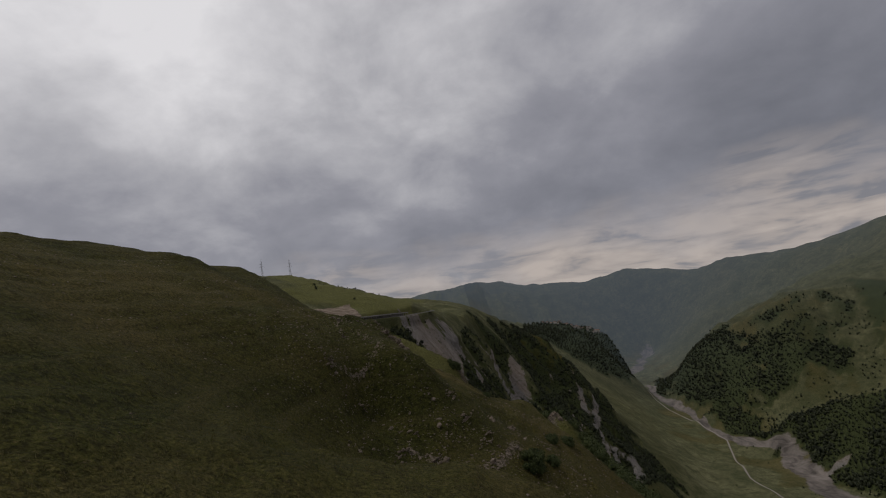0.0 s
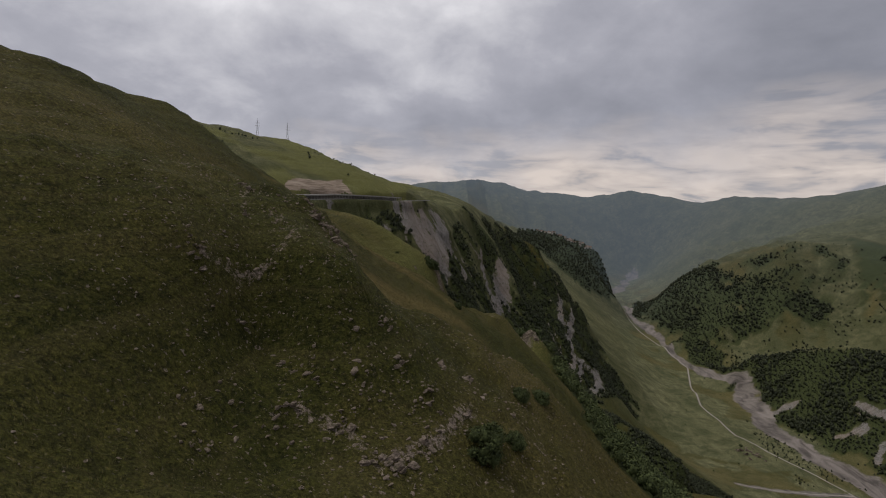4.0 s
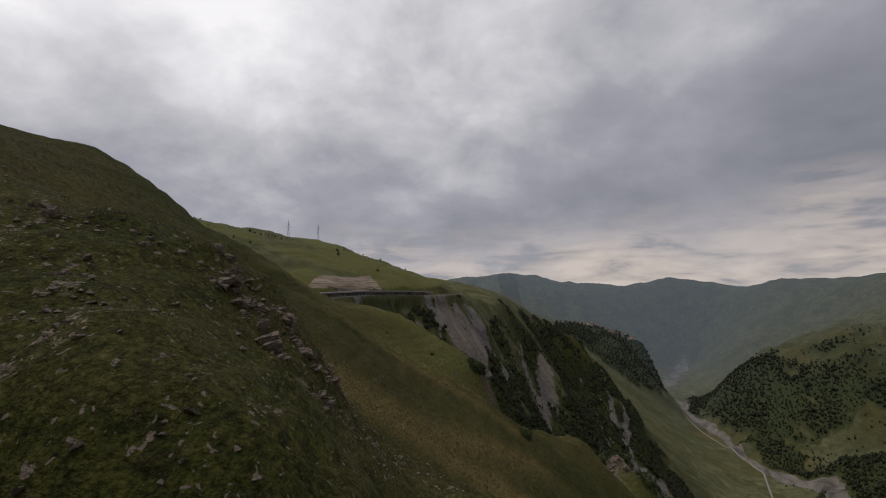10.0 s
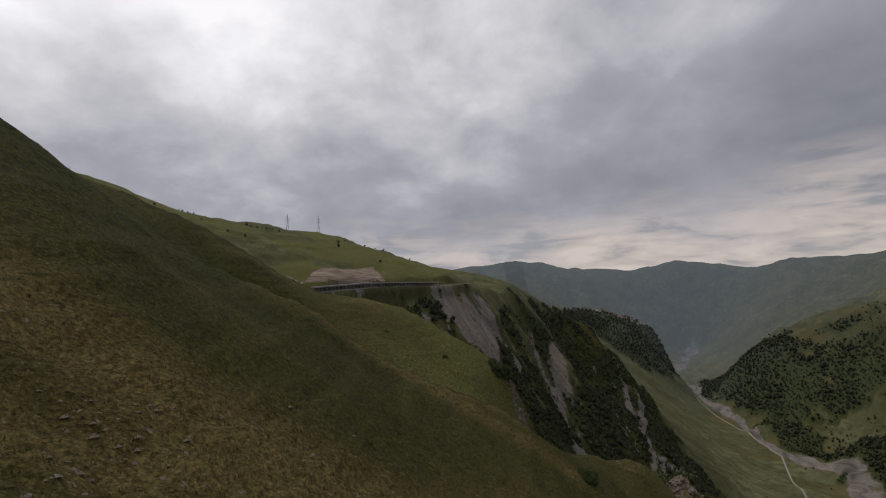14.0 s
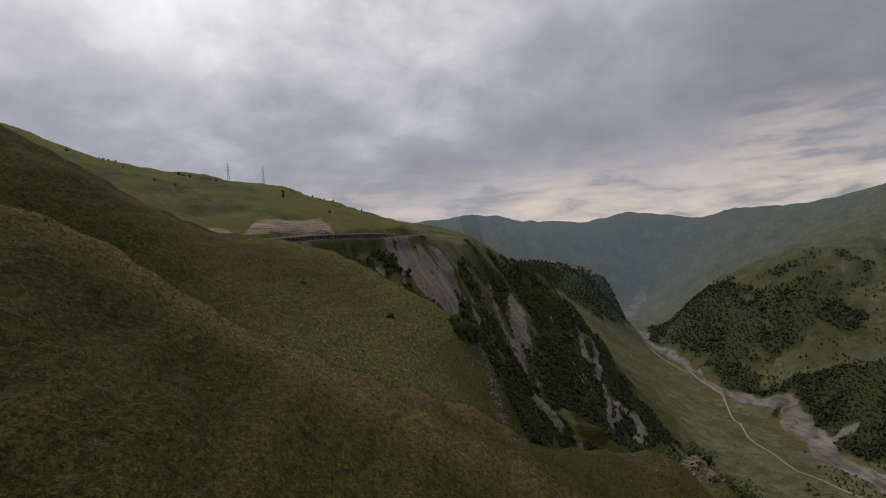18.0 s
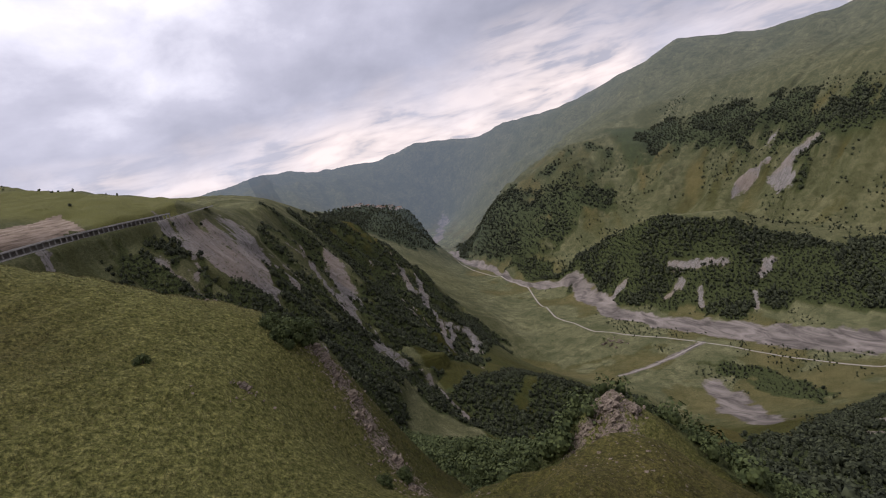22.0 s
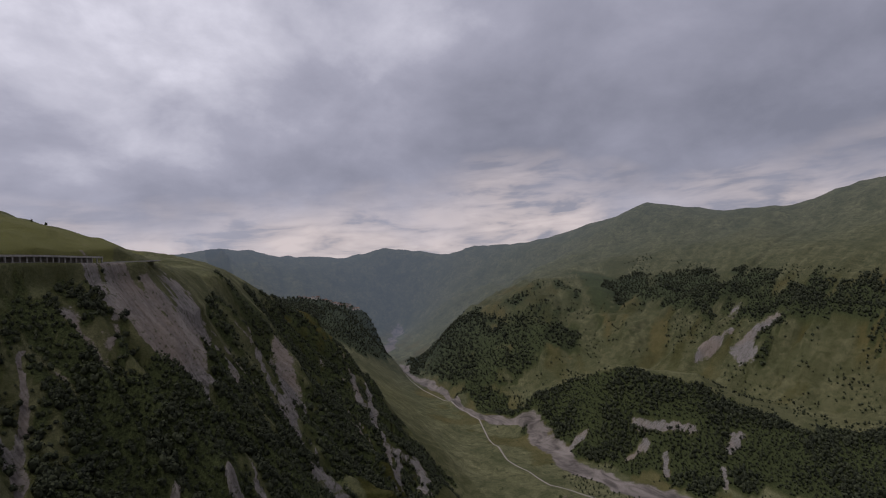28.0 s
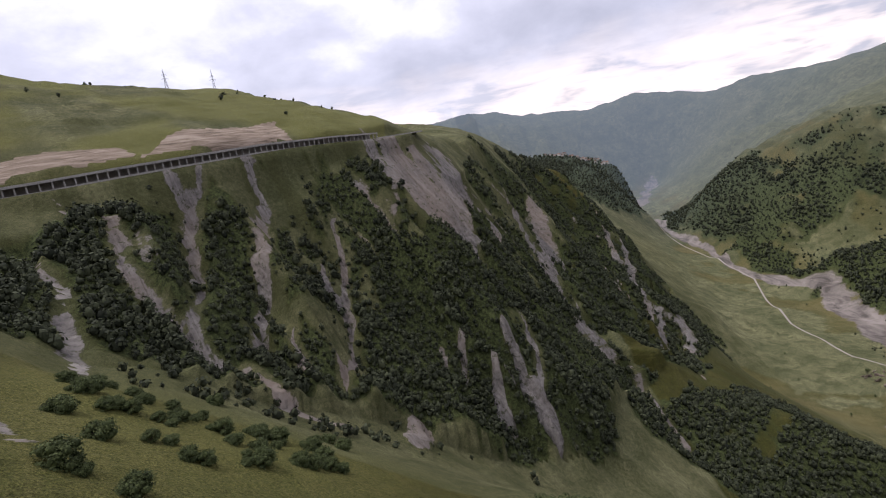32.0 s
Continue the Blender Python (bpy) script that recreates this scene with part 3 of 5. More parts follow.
def value_noise(x, y, seed):
    ix, iy = np.floor(x).astype(np.int64), np.floor(y).astype(np.int64)
    fx, fy = x - ix, y - iy
    fx, fy = fx * fx * fx * (fx * (fx * 6 - 15) + 10), fy * fy * fy * (fy * (fy * 6 - 15) + 10)
    a, b = lattice(ix, iy, seed), lattice(ix + 1, iy, seed)
    c, d = lattice(ix, iy + 1, seed), lattice(ix + 1, iy + 1, seed)
    return (a + (b - a) * fx) * (1 - fy) + (c + (d - c) * fx) * fy


def fbm(x, y, size, octaves=4, seed=0, gain=0.5):
    total, amp = np.zeros_like(x), 1.0
    for o in range(octaves):
        c, s = math.cos(0.7 + o), math.sin(0.7 + o)
        total += amp * value_noise((c * x - s * y) / size + 17.3 * o, (s * x + c * y) / size - 9.1 * o, seed + o)
        size, amp = size * 0.5, amp * gain
    return total


def ridged(x, y, size, octaves=4, seed=0):
    total, amp = np.zeros_like(x), 1.0
    for o in range(octaves):
        total += amp * (1 - 2 * np.abs(value_noise(x / size + 3.7 * o, y / size + 5.1 * o, seed + o)))
        size, amp = size * 0.5, amp * 0.5
    return total


def densify(line, step):
    pts = [line[0]]
    for a, b in zip(line, line[1:]):
        n = max(1, int(math.dist(a[:2], b[:2]) / step))
        pts += [tuple(a[k] + (b[k] - a[k]) * i / n for k in range(len(a))) for i in range(1, n + 1)]
    return pts


def smooth(e0, e1, v):
    u = np.clip((v - e0) / (e1 - e0), 0, 1)
    return u * u * (3 - 2 * u)


def along(x, y, line):
    """Distance from a plan line, and the share of its length at the nearest place."""
    best, share, where = np.full(x.shape, 1e9), np.zeros(x.shape), 0.0
    lengths = [math.dist(a[:2], b[:2]) for a, b in zip(line, line[1:])]
    for (a, b), n in zip(zip(line, line[1:]), lengths):
        dx, dy = b[0] - a[0], b[1] - a[1]
        u = np.clip(((x - a[0]) * dx + (y - a[1]) * dy) / (n * n), 0, 1)
        d = np.hypot(x - a[0] - u * dx, y - a[1] - u * dy)
        share = np.where(d < best, (where + u * n) / sum(lengths), share)
        best, where = np.minimum(best, d), where + n
    return best, share


CONTROL = []
for line, step in LINES:
    CONTROL += densify(line, step) if step else list(line)
keep = []
for p in CONTROL:
    near = 4.0 if math.hypot(p[0], p[1] - 150) < 300 else 15.0
    if all(math.dist(p[:2], q[:2]) > near for q in keep):
        keep.append(p)
CONTROL = np.array(keep, float)


def solve_surface(points):
    n = len(points)
    d = np.hypot(points[:, None, 0] - points[None, :, 0], points[:, None, 1] - points[None, :, 1])
    m = np.zeros((n + 3, n + 3))
    m[:n, :n] = -np.sqrt(d * d + 16.0) - np.eye(n) * 0.4
    m[:n, n], m[:n, n + 1:], m[n, :n], m[n + 1:, :n] = 1, points[:, :2] / 1000, 1, points[:, :2].T / 1000
    return np.linalg.solve(m, np.concatenate([points[:, 2], np.zeros(3)]))


WEIGHTS = solve_surface(CONTROL)


def base_height(x, y):
    z = np.empty_like(x)
    for i in range(0, x.size, 20000):
        s = slice(i, i + 20000)
        d2 = (x[s, None] - CONTROL[None, :, 0]) ** 2 + (y[s, None] - CONTROL[None, :, 1]) ** 2
        z[s] = -np.sqrt(d2 + 16.0) @ WEIGHTS[:-3] + WEIGHTS[-3] + (x[s] * WEIGHTS[-2] + y[s] * WEIGHTS[-1]) / 1000
    return z


def inside(x, y, polygon):
    odd = np.zeros(x.shape, bool)
    for (ax, ay), (bx, by) in zip(polygon, polygon[1:] + polygon[:1]):
        if ay == by:
            continue
        odd ^= ((ay > y) != (by > y)) & (x < (bx - ax) * (y - ay) / (by - ay) + ax)
    return odd


def axis(stops, spacings, low, high, growth=1.035):
    vals = []
    for (a, b), s in zip(zip(stops, stops[1:]), spacings):
        n = max(1, round((b - a) / s))
        vals += [a + (b - a) * i / n for i in range(n)]
    vals.append(stops[-1])
    step, v = spacings[-1], stops[-1]
    while v < high:
        step *= growth
        v += step
        vals.append(v)
    step, v, left = spacings[0], stops[0], []
    while v > low:
        step *= growth
        v -= step
        left.append(v)
    return np.array(left[::-1] + vals)


GX = axis([-420, -230, -110, 70, 420, 700], [5.0, 3.0, 1.1, 3.4, 5.2], -1800, 3500, 1.028)
GY = axis([-40, 0, 300, 820, 1550], [2.5, 1.25, 2.7, 5.2], -900, 4840, 1.028)
XX, YY = np.meshgrid(GX, GY)
FX, FY = XX.ravel(), YY.ravel()
FZ = base_height(FX, FY)

# cover of the ground, from the plan
RIM = ROAD + SPUR
rim_d, rim_s = along(FX, FY, RIM)
lip_d, lip_s = along(FX, FY, LIP)
river_d, river_s = along(FX + 34 * fbm(FX, FY, 260, 3, 33), FY + 20 * fbm(FX, FY, 200, 3, 34), RIVER)
near = np.exp(-(np.maximum(np.abs(FX + 10) - 60, 0) / 120) ** 2 - (np.maximum(np.abs(FY - 140) - 150, 0) / 120) ** 2)
gorge = inside(FX, FY, WOODS[8]) * 1.0
warp = fbm(FX, FY, 60, 3, 5)
rim_run = rim_s * sum(math.dist(a[:2], b[:2]) for a, b in zip(RIM, RIM[1:]))
lip_run = lip_s * sum(math.dist(a[:2], b[:2]) for a, b in zip(LIP, LIP[1:]))


def wander(x, y):
    """The uneven outline of the woods, wider on the far mountain."""
    k = 12 + 16 * smooth(700, 1100, np.hypot(x, y))
    return x + k * fbm(x, y, 60, 4, 5), y + k * fbm(x, y, 45, 4, 9)


wood = np.zeros_like(FX)
wx, wy = wander(FX, FY)
for poly in WOODS:
    wood = np.maximum(wood, inside(wx, wy, poly) * 1.0)
# forest tongues hanging down from the far lip
tongue = 130 + 230 * smooth(-0.5, 0.9, fbm(lip_run, 0.15 * lip_d, 55, 3, 151))
wood = np.maximum(wood, ((lip_d < tongue) & (lip_s > 0.24) & (lip_s < 0.62) & (FX < np.interp(FY, [1041, 1497, 1977], [1984, 1970, 1775]))) * 1.0)
for poly in CLEARINGS:
    wood *= 1 - inside(wx, wy, poly)
bare = np.zeros_like(FX)
carve = np.zeros_like(FX)
cleared = np.zeros_like(FX)
fray = 0.55 * fbm(FX, FY, 9, 3, 161) + 0.55 * fbm(rim_run, 0.12 * rim_d, 7, 3, 162)
for line, head, foot, depth, spread in GULLIES:
    d, s = along(FX + 3.5 * fbm(FX, FY, 22, 3, 31), FY + 3.5 * fbm(FX, FY, 22, 3, 32), line)
    cleared = np.maximum(cleared, d < 2.6 + (head + (foot - head) * s))
    carve -= depth * np.exp(-(d / spread) ** 2) * smooth(0, 0.15, s)
    bare = np.maximum(bare, 1.15 - 0.6 * d / ((head + (foot - head) * s) * np.clip(1 + 0.8 * fray, 0.35, 2.2)))
for line, width in FACES:
    d, s = along(FX + 0.45 * width * fbm(FX, FY, width * 1.6, 4, 12), FY + 0.45 * width * fbm(FX, FY, width * 1.6, 4, 44), line)
    bare = np.maximum(bare, 1.05 - 0.55 * d / (width * np.clip(1 + 0.5 * fray, 0.4, 1.8)))
rill = ridged(rim_run + 4 * warp, 0.10 * rim_d, 11, 3, 140)
bare = np.clip(bare + 0.22 * rill * (bare > 0.05), 0, 1)
# small bare runnels between the ribs of the gorge side
runnel = smooth(0.80, 1.25, ridged(rim_run + 9 * warp, 0.08 * rim_d, 34, 3, 171)) * smooth(10, 60, rim_d) * gorge
bare = np.maximum(bare, 0.62 * runnel * smooth(-0.2, 0.5, fbm(FX, FY, 50, 3, 172)))
crag = np.zeros_like(FX)
for line, width in CRAGS:
    d, s = along(FX + 1.2 * fbm(FX, FY, 8, 2, 31), FY, line)
    crag = np.maximum(crag, np.exp(-(d / (width * 1.5)) ** 2))
bare = np.maximum(bare, smooth(0.3, 0.7, crag + 0.25 * fray))
rocky = np.zeros_like(FX)
for line, width in (([(44.5, 254.5), (41.5, 251), (39, 246), (37, 242)], 6.0), ([(43, 254), (39, 254.3), (35, 255)], 4.0), ([(0.5, 259), (2.8, 256), (4.0, 251.5), (6.4, 243)], 3.4),
                    ([(-20, 102), (-16.4, 98), (-13.3, 95.3)], 0.8), ([(-16.2, 109.5), (-12.5, 107), (-11, 105.8)], 0.9), ([(-12, 110), (-10.3, 109.2), (-9.5, 110.5)], 0.9), ([(-11, 113), (-10.2, 115.2), (-11.5, 119.3)], 0.7),
                    ([(-24, 105), (-21.6, 98.5)], 0.9), ([(-9, 81), (-4.4, 80.6), (0, 77), (4.2, 82), (9, 92)], 1.3), ([(-21.4, 86), (-18, 91), (-14, 95)], 0.9), ([(-9.5, 105), (-7.6, 110), (-6.7, 121)], 0.7)):
    rocky = np.maximum(rocky, np.exp(-(along(FX, FY, line)[0] / (width * 0.95)) ** 2))
wood *= (1 - smooth(0.35, 0.55, bare)) * (1 - cleared)
gravel = np.clip(1.15 - 0.65 * river_d / (15 + 46 * smooth(0.42, 0.05, river_s) + 16 * smooth(0.5, 0.8, river_s)), 0, 1)
gravel = np.maximum(gravel, np.clip(0.9 - 0.5 * along(FX, FY, SIDE_TRACK)[0] / 9, 0, 1))
gravel = np.maximum(gravel, np.clip(0.95 - 0.5 * along(FX + 14 * warp, FY, [(668, 815), (640, 755), (612, 700), (585, 655)])[0] / 24, 0, 1))
wood *= gravel < 0.45
patchy = smooth(-0.22, 0.06, fbm(FX, FY, 80, 4, 120) + 0.46 + 0.2 * ((FX > 1480) & (FY < 760)) + 0.25 * smooth(150, 60, lip_d) + 0.25 * ridged(lip_run + 10 * warp, 0.15 * lip_d, 75, 3, 123))
wood = np.where((FX > 800) & ~inside(FX, FY, WOODS[6]), wood * patchy, wood)
# pasture breaks into the forest on the back of the nose
open_back = inside(FX, FY, WOODS[1]) * smooth(190, 330, FZ) * smooth(-0.15, 0.25, fbm(FX + 30 * warp, FY, 120, 4, 241) + 0.12)
wood = wood * (1 - open_back)
open_turf = smooth(0.10, -0.25, fbm(FX + 16 * warp, FY + 16 * fbm(FX, FY, 28, 3, 127), 34, 4, 125) + 0.28 + 0.62 * smooth(35, 150, rim_d) + 0.34 * ridged(rim_s * 1500 + 5 * warp, 0.2 * rim_d, 38, 2, 126) - 0.35)
wood = np.where(inside(FX, FY, WOODS[8]) | inside(FX, FY, WOODS[5]), wood * (1 - open_turf), wood)
wood = np.maximum(wood, smooth(0.30, 0.42, fbm(rim_run + 5 * warp, 0.3 * rim_d, 16, 3, 211)) * gorge * (rim_d > 9) * (rim_d < 130) * (bare < 0.35) * (1 - cleared))
floor = smooth(70, 18, FZ) * (FY > 300) * (FX > 350)
road_d, road_s = along(FX, FY, ROAD)
earth = np.zeros_like(FX)
for poly in BANKS:
    earth = np.maximum(earth, inside(FX + 2.5 * warp, FY + 2 * fbm(FX, FY, 12, 2, 181), poly) * 0.95)
earth = np.maximum(earth, 0.7 * smooth(20, 8, along(FX, FY, [(-420, 560), (-520, 640)])[0]))
dry_line = np.minimum.reduce([along(FX, FY, RIB_GRASS[:5])[0], along(FX, FY, [(-26, 128), (-8, 150), (10, 178)])[0] + 2,
                              along(FX, FY, [(-64, 221), (-31, 262), (-4, 266)])[0] + 4,
                              along(FX, FY, [(-36, 137), (-20, 140), (-10, 144), (6, 152)])[0] + 1, along(FX, FY, [(-60, 196), (-29, 187), (-16, 189), (-7, 187), (6, 190)])[0] + 2])
dry = np.clip(0.95 * np.exp(-(dry_line / 5.5) ** 2) + 0.25 * fbm(FX, FY, 25, 3, 77) + 0.12, 0, 0.9) * near
dry = np.maximum(dry, np.clip(0.45 * fbm(FX, FY, 260, 3, 78) - 0.05, 0, 0.4) * (1 - near) * (1 - floor))
dry = np.maximum(dry, 0.5 * (FX < -60) * (FY > 420) * (FZ > 545) * smooth(-0.4, 0.4, fbm(FX, FY, 45, 4, 222)))
lush = np.clip(floor * 0.9 + smooth(900, 1300, np.hypot(FX, FY)) * (FX > 300) * 0.8, 0, 1) * (1 - wood)
dry = np.maximum(dry, floor * np.clip(0.7 * fbm(FX, FY, 120, 4, 79) + 0.15, 0, 0.7))
lush *= 1 - 0.6 * floor * (dry > 0.2)
fresh = 0.92 * np.exp(-(along(FX, FY, [(-40, 268), (-20, 262), (-10, 252), (-8, 238), (-20, 226)])[0] / 15) ** 2)
fresh = np.maximum(fresh, 0.75 * (FX < -60) * (FY > 420) * (FZ > 540) * smooth(-0.5, 0.3, fbm(FX, FY, 70, 3, 221)))
fresh = np.maximum(fresh, 0.6 * np.exp(-(along(FX, FY, [(-100, 400), (-70, 370), (-60, 400)])[0] / 35) ** 2) * (1 - wood))
fresh = np.maximum(fresh, 0.9 * np.exp(-(along(FX, FY, [(41, 250), (34, 238)])[0] / 11) ** 2))
lush = np.maximum(lush, 0.9 * (FY > 420) * (FX < 150) * (FX > -700) * (1 - wood))
worn = smooth(0.0, 0.6, fbm(lip_run + 12 * warp, 0.14 * lip_d, 60, 4, 231)) * smooth(700, 400, lip_d) * (FX > 950) * (FZ < 400) * (1 - floor)
lush *= 1 - 0.75 * worn
dry = np.maximum(dry, 0.55 * worn * smooth(-0.3, 0.5, fbm(FX, FY, 90, 3, 232)))
stony_line = np.minimum(along(FX, FY, [(-24, 128), (-22, 106), (-14, 112), (-4, 117), (8, 120)])[0], along(FX, FY, [(-20, 87), (-9, 80), (8, 95)])[0] + 3)
stony = np.clip(1.1 * np.exp(-(stony_line / 14) ** 2) + 0.5 * np.exp(-((FY - 90) / 45) ** 2) * near
                + 0.9 * np.exp(-(along(FX, FY, [(2, 258), (4, 246), (6, 236), (24, 222), (44, 254)])[0] / 6) ** 2), 0, 1) * near

# relief: ribs below the rim and below the far lip, rolling folds, hummocks
below = smooth(8, 60, rim_d) * smooth(380, 240, rim_d) * gorge
FZ = FZ + carve * smooth(2, 12, rim_d) + below * (19.0 * ridged(rim_run + 6 * warp, 0.18 * rim_d, 46, 3, 21) + 3.6 * ridged(rim_run + 3 * warp, 0.10 * rim_d, 13, 3, 26)) - 8.0 * below
FZ = FZ - 1.6 * smooth(0.35, 0.7, bare) * gorge * (1 - crag)
under_lip = smooth(30, 160, lip_d) * smooth(620, 380, lip_d) * (FZ < 420) * (FX > 950)
FZ = FZ + under_lip * 30 * ridged(lip_run + 30 * warp, 0.22 * lip_d, 130, 4, 22)
high = smooth(150, 420, FZ) * smooth(900, 1500, np.hypot(FX, FY)) * (FX > 250)
remote = smooth(2600, 3600, np.hypot(FX, FY))
FZ = FZ + remote * smooth(60, 300, FZ) * smooth(120, 650, np.minimum(along(FX, FY, RIDGE)[0], along(FX, FY, FAR_RIDGE)[0])) * 44 * (ridged(FX + 0.4 * FY, FY, 320, 3, 64) - 0.7)
FZ = FZ + remote * smooth(200, 400, FZ) * 9 * ridged(FX, FY, 210, 3, 67)
ridge_d, ridge_s = along(FX, FY, RIDGE)
ridge_run = ridge_s * sum(math.dist(a[:2], b[:2]) for a, b in zip(RIDGE, RIDGE[1:]))
FZ = FZ + high * (smooth(60, 600, ridge_d) * 15 * (ridged(ridge_run + 110 * fbm(FX, FY, 300, 3, 65), 0.35 * ridge_d, 340, 3, 61) - 1.0)
                  + smooth(0, 300, ridge_d) * (12 * fbm(FX, FY, 240, 4, 63) + 4 * fbm(FX, FY, 60, 3, 62))) * smooth(0, 120, lip_d)
hill = smooth(30, 120, rim_d) * (FX < 0) * (FY > 300) * (FZ > 545)
FZ = FZ + hill * (2.2 * fbm(FX, FY, 60, 4, 71) + 0.5 * np.sin(FZ * 1.1 + 2 * warp))
FZ = FZ + near * (0.9 * fbm(FX, FY, 22, 3, 81) + 0.26 * fbm(FX, FY, 5, 3, 82) + 0.22 * np.sin(FZ * 2.6 + 2.2 * warp) * smooth(0.2, 0.6, near))
FZ = FZ + near * stony * 0.9 * np.maximum(fbm(FX, FY, 3.4, 3, 83), 0)
FZ = FZ + (1 - near) * (1 - floor) * 1.6 * fbm(FX, FY, 26, 3, 91) * smooth(1800, 900, np.hypot(FX, FY))
FZ = np.where(gravel > 0.3, FZ - smooth(0.3, 0.6, gravel) * 1.2, FZ) + floor * 0.8 * fbm(FX, FY, 40, 3, 95)
FZ = FZ + crag * (6 * ridged(rim_run, 0.2 * rim_d, 9, 3, 99) + 1.5 * fbm(FX, FY, 5, 2, 98))
road_z = np.interp(road_s, np.linspace(0, 1, len(ROAD)), [p[2] for p in ROAD])
FZ = FZ + (road_z - FZ) * smooth(15, 8, road_d)
HEIGHTS = FZ.reshape(XX.shape)


def ground_z(x, y):
    """Height of the finished sheet at plan places, between its grid points."""
    i = np.clip(np.searchsorted(GX, x) - 1, 0, len(GX) - 2)
    j = np.clip(np.searchsorted(GY, y) - 1, 0, len(GY) - 2)
    u, v = (x - GX[i]) / (GX[i + 1] - GX[i]), (y - GY[j]) / (GY[j + 1] - GY[j])
    h = HEIGHTS
    return (h[j, i] * (1 - u) + h[j, i + 1] * u) * (1 - v) + (h[j + 1, i] * (1 - u) + h[j + 1, i + 1] * u) * v


def cover_at(field, x, y):
    i = np.clip(np.searchsorted(GX, x) - 1, 0, len(GX) - 2)
    j = np.clip(np.searchsorted(GY, y) - 1, 0, len(GY) - 2)
    return field.reshape(XX.shape)[j, i]


def z_at(x, y):
    return float(ground_z(np.array([float(x)]), np.array([float(y)]))[0])


def raw_mesh(name, verts, loops, sizes, smooth_faces=False):
    """A mesh from flat arrays: corners, face loops and face sizes."""
    me = bpy.data.meshes.new(name)
    me.vertices.add(len(verts))
    me.vertices.foreach_set("co", np.asarray(verts, np.float32).ravel())
    me.loops.add(len(loops))
    me.loops.foreach_set("vertex_index", np.asarray(loops, np.int32))
    me.polygons.add(len(sizes))
    sizes = np.asarray(sizes, np.int32)
    me.polygons.foreach_set("loop_start", np.concatenate([[0], np.cumsum(sizes)[:-1]]).astype(np.int32))
    me.update(calc_edges=True)
    me.polygons.foreach_set("use_smooth", np.full(len(sizes), smooth_faces))
    return me


# share of the painted haze, growing with distance
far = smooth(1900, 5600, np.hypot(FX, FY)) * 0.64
q = np.arange(FX.size).reshape(XX.shape)
quads = np.stack([q[:-1, :-1], q[:-1, 1:], q[1:, 1:], q[1:, :-1]], -1).reshape(-1, 4)
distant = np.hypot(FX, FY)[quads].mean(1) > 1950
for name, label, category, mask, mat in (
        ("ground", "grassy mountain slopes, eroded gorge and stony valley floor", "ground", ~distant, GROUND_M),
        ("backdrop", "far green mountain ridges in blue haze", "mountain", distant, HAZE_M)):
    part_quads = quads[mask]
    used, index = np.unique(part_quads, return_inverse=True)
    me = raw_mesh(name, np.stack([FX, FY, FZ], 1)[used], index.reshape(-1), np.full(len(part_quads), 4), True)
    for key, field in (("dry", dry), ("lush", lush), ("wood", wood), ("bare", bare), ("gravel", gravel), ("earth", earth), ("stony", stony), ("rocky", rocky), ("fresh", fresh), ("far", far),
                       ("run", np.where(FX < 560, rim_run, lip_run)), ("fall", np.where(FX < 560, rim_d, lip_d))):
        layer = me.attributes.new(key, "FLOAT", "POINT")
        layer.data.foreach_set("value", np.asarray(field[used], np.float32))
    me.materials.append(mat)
    tagged(new(name, me), label, category, kind="structure")


# ---- builders ----
def part(name, bm, mat, parent, label=""):
    me = bpy.data.meshes.new(name)
    bm.to_mesh(me)
    bm.free()
    me.materials.append(mat)
    ob = new(name, me)
    ob.parent = parent
    return tagged(ob, label)


def thing(name, at, label, category, group="", turn=0.0):
    ob = new(name)
    ob.matrix_world = pose(*at, 0, 0, turn)
    ob.empty_display_size = 0.5
    return tagged(ob, label, category, group)


def box(bm, size, centre=(0, 0, 0), turn=None, bevel=0.0):
    m = Matrix.Translation(centre) @ (turn.to_4x4() if turn else Matrix()) @ Matrix.Diagonal((*size, 1))
    made = bmesh.ops.create_cube(bm, size=1.0, matrix=m)["verts"]
    if bevel:
        edges = list({e for v in made for e in v.link_edges})
        bmesh.ops.bevel(bm, geom=edges, offset=bevel, segments=1, affect="EDGES")
    return bm


def beam(bm, a, b, width):
    a, b = Vector(a), Vector(b)
    d = b - a
    turn = d.to_track_quat("Z", "Y").to_matrix()
    return box(bm, (width, width, d.length), (a + b) / 2, turn)


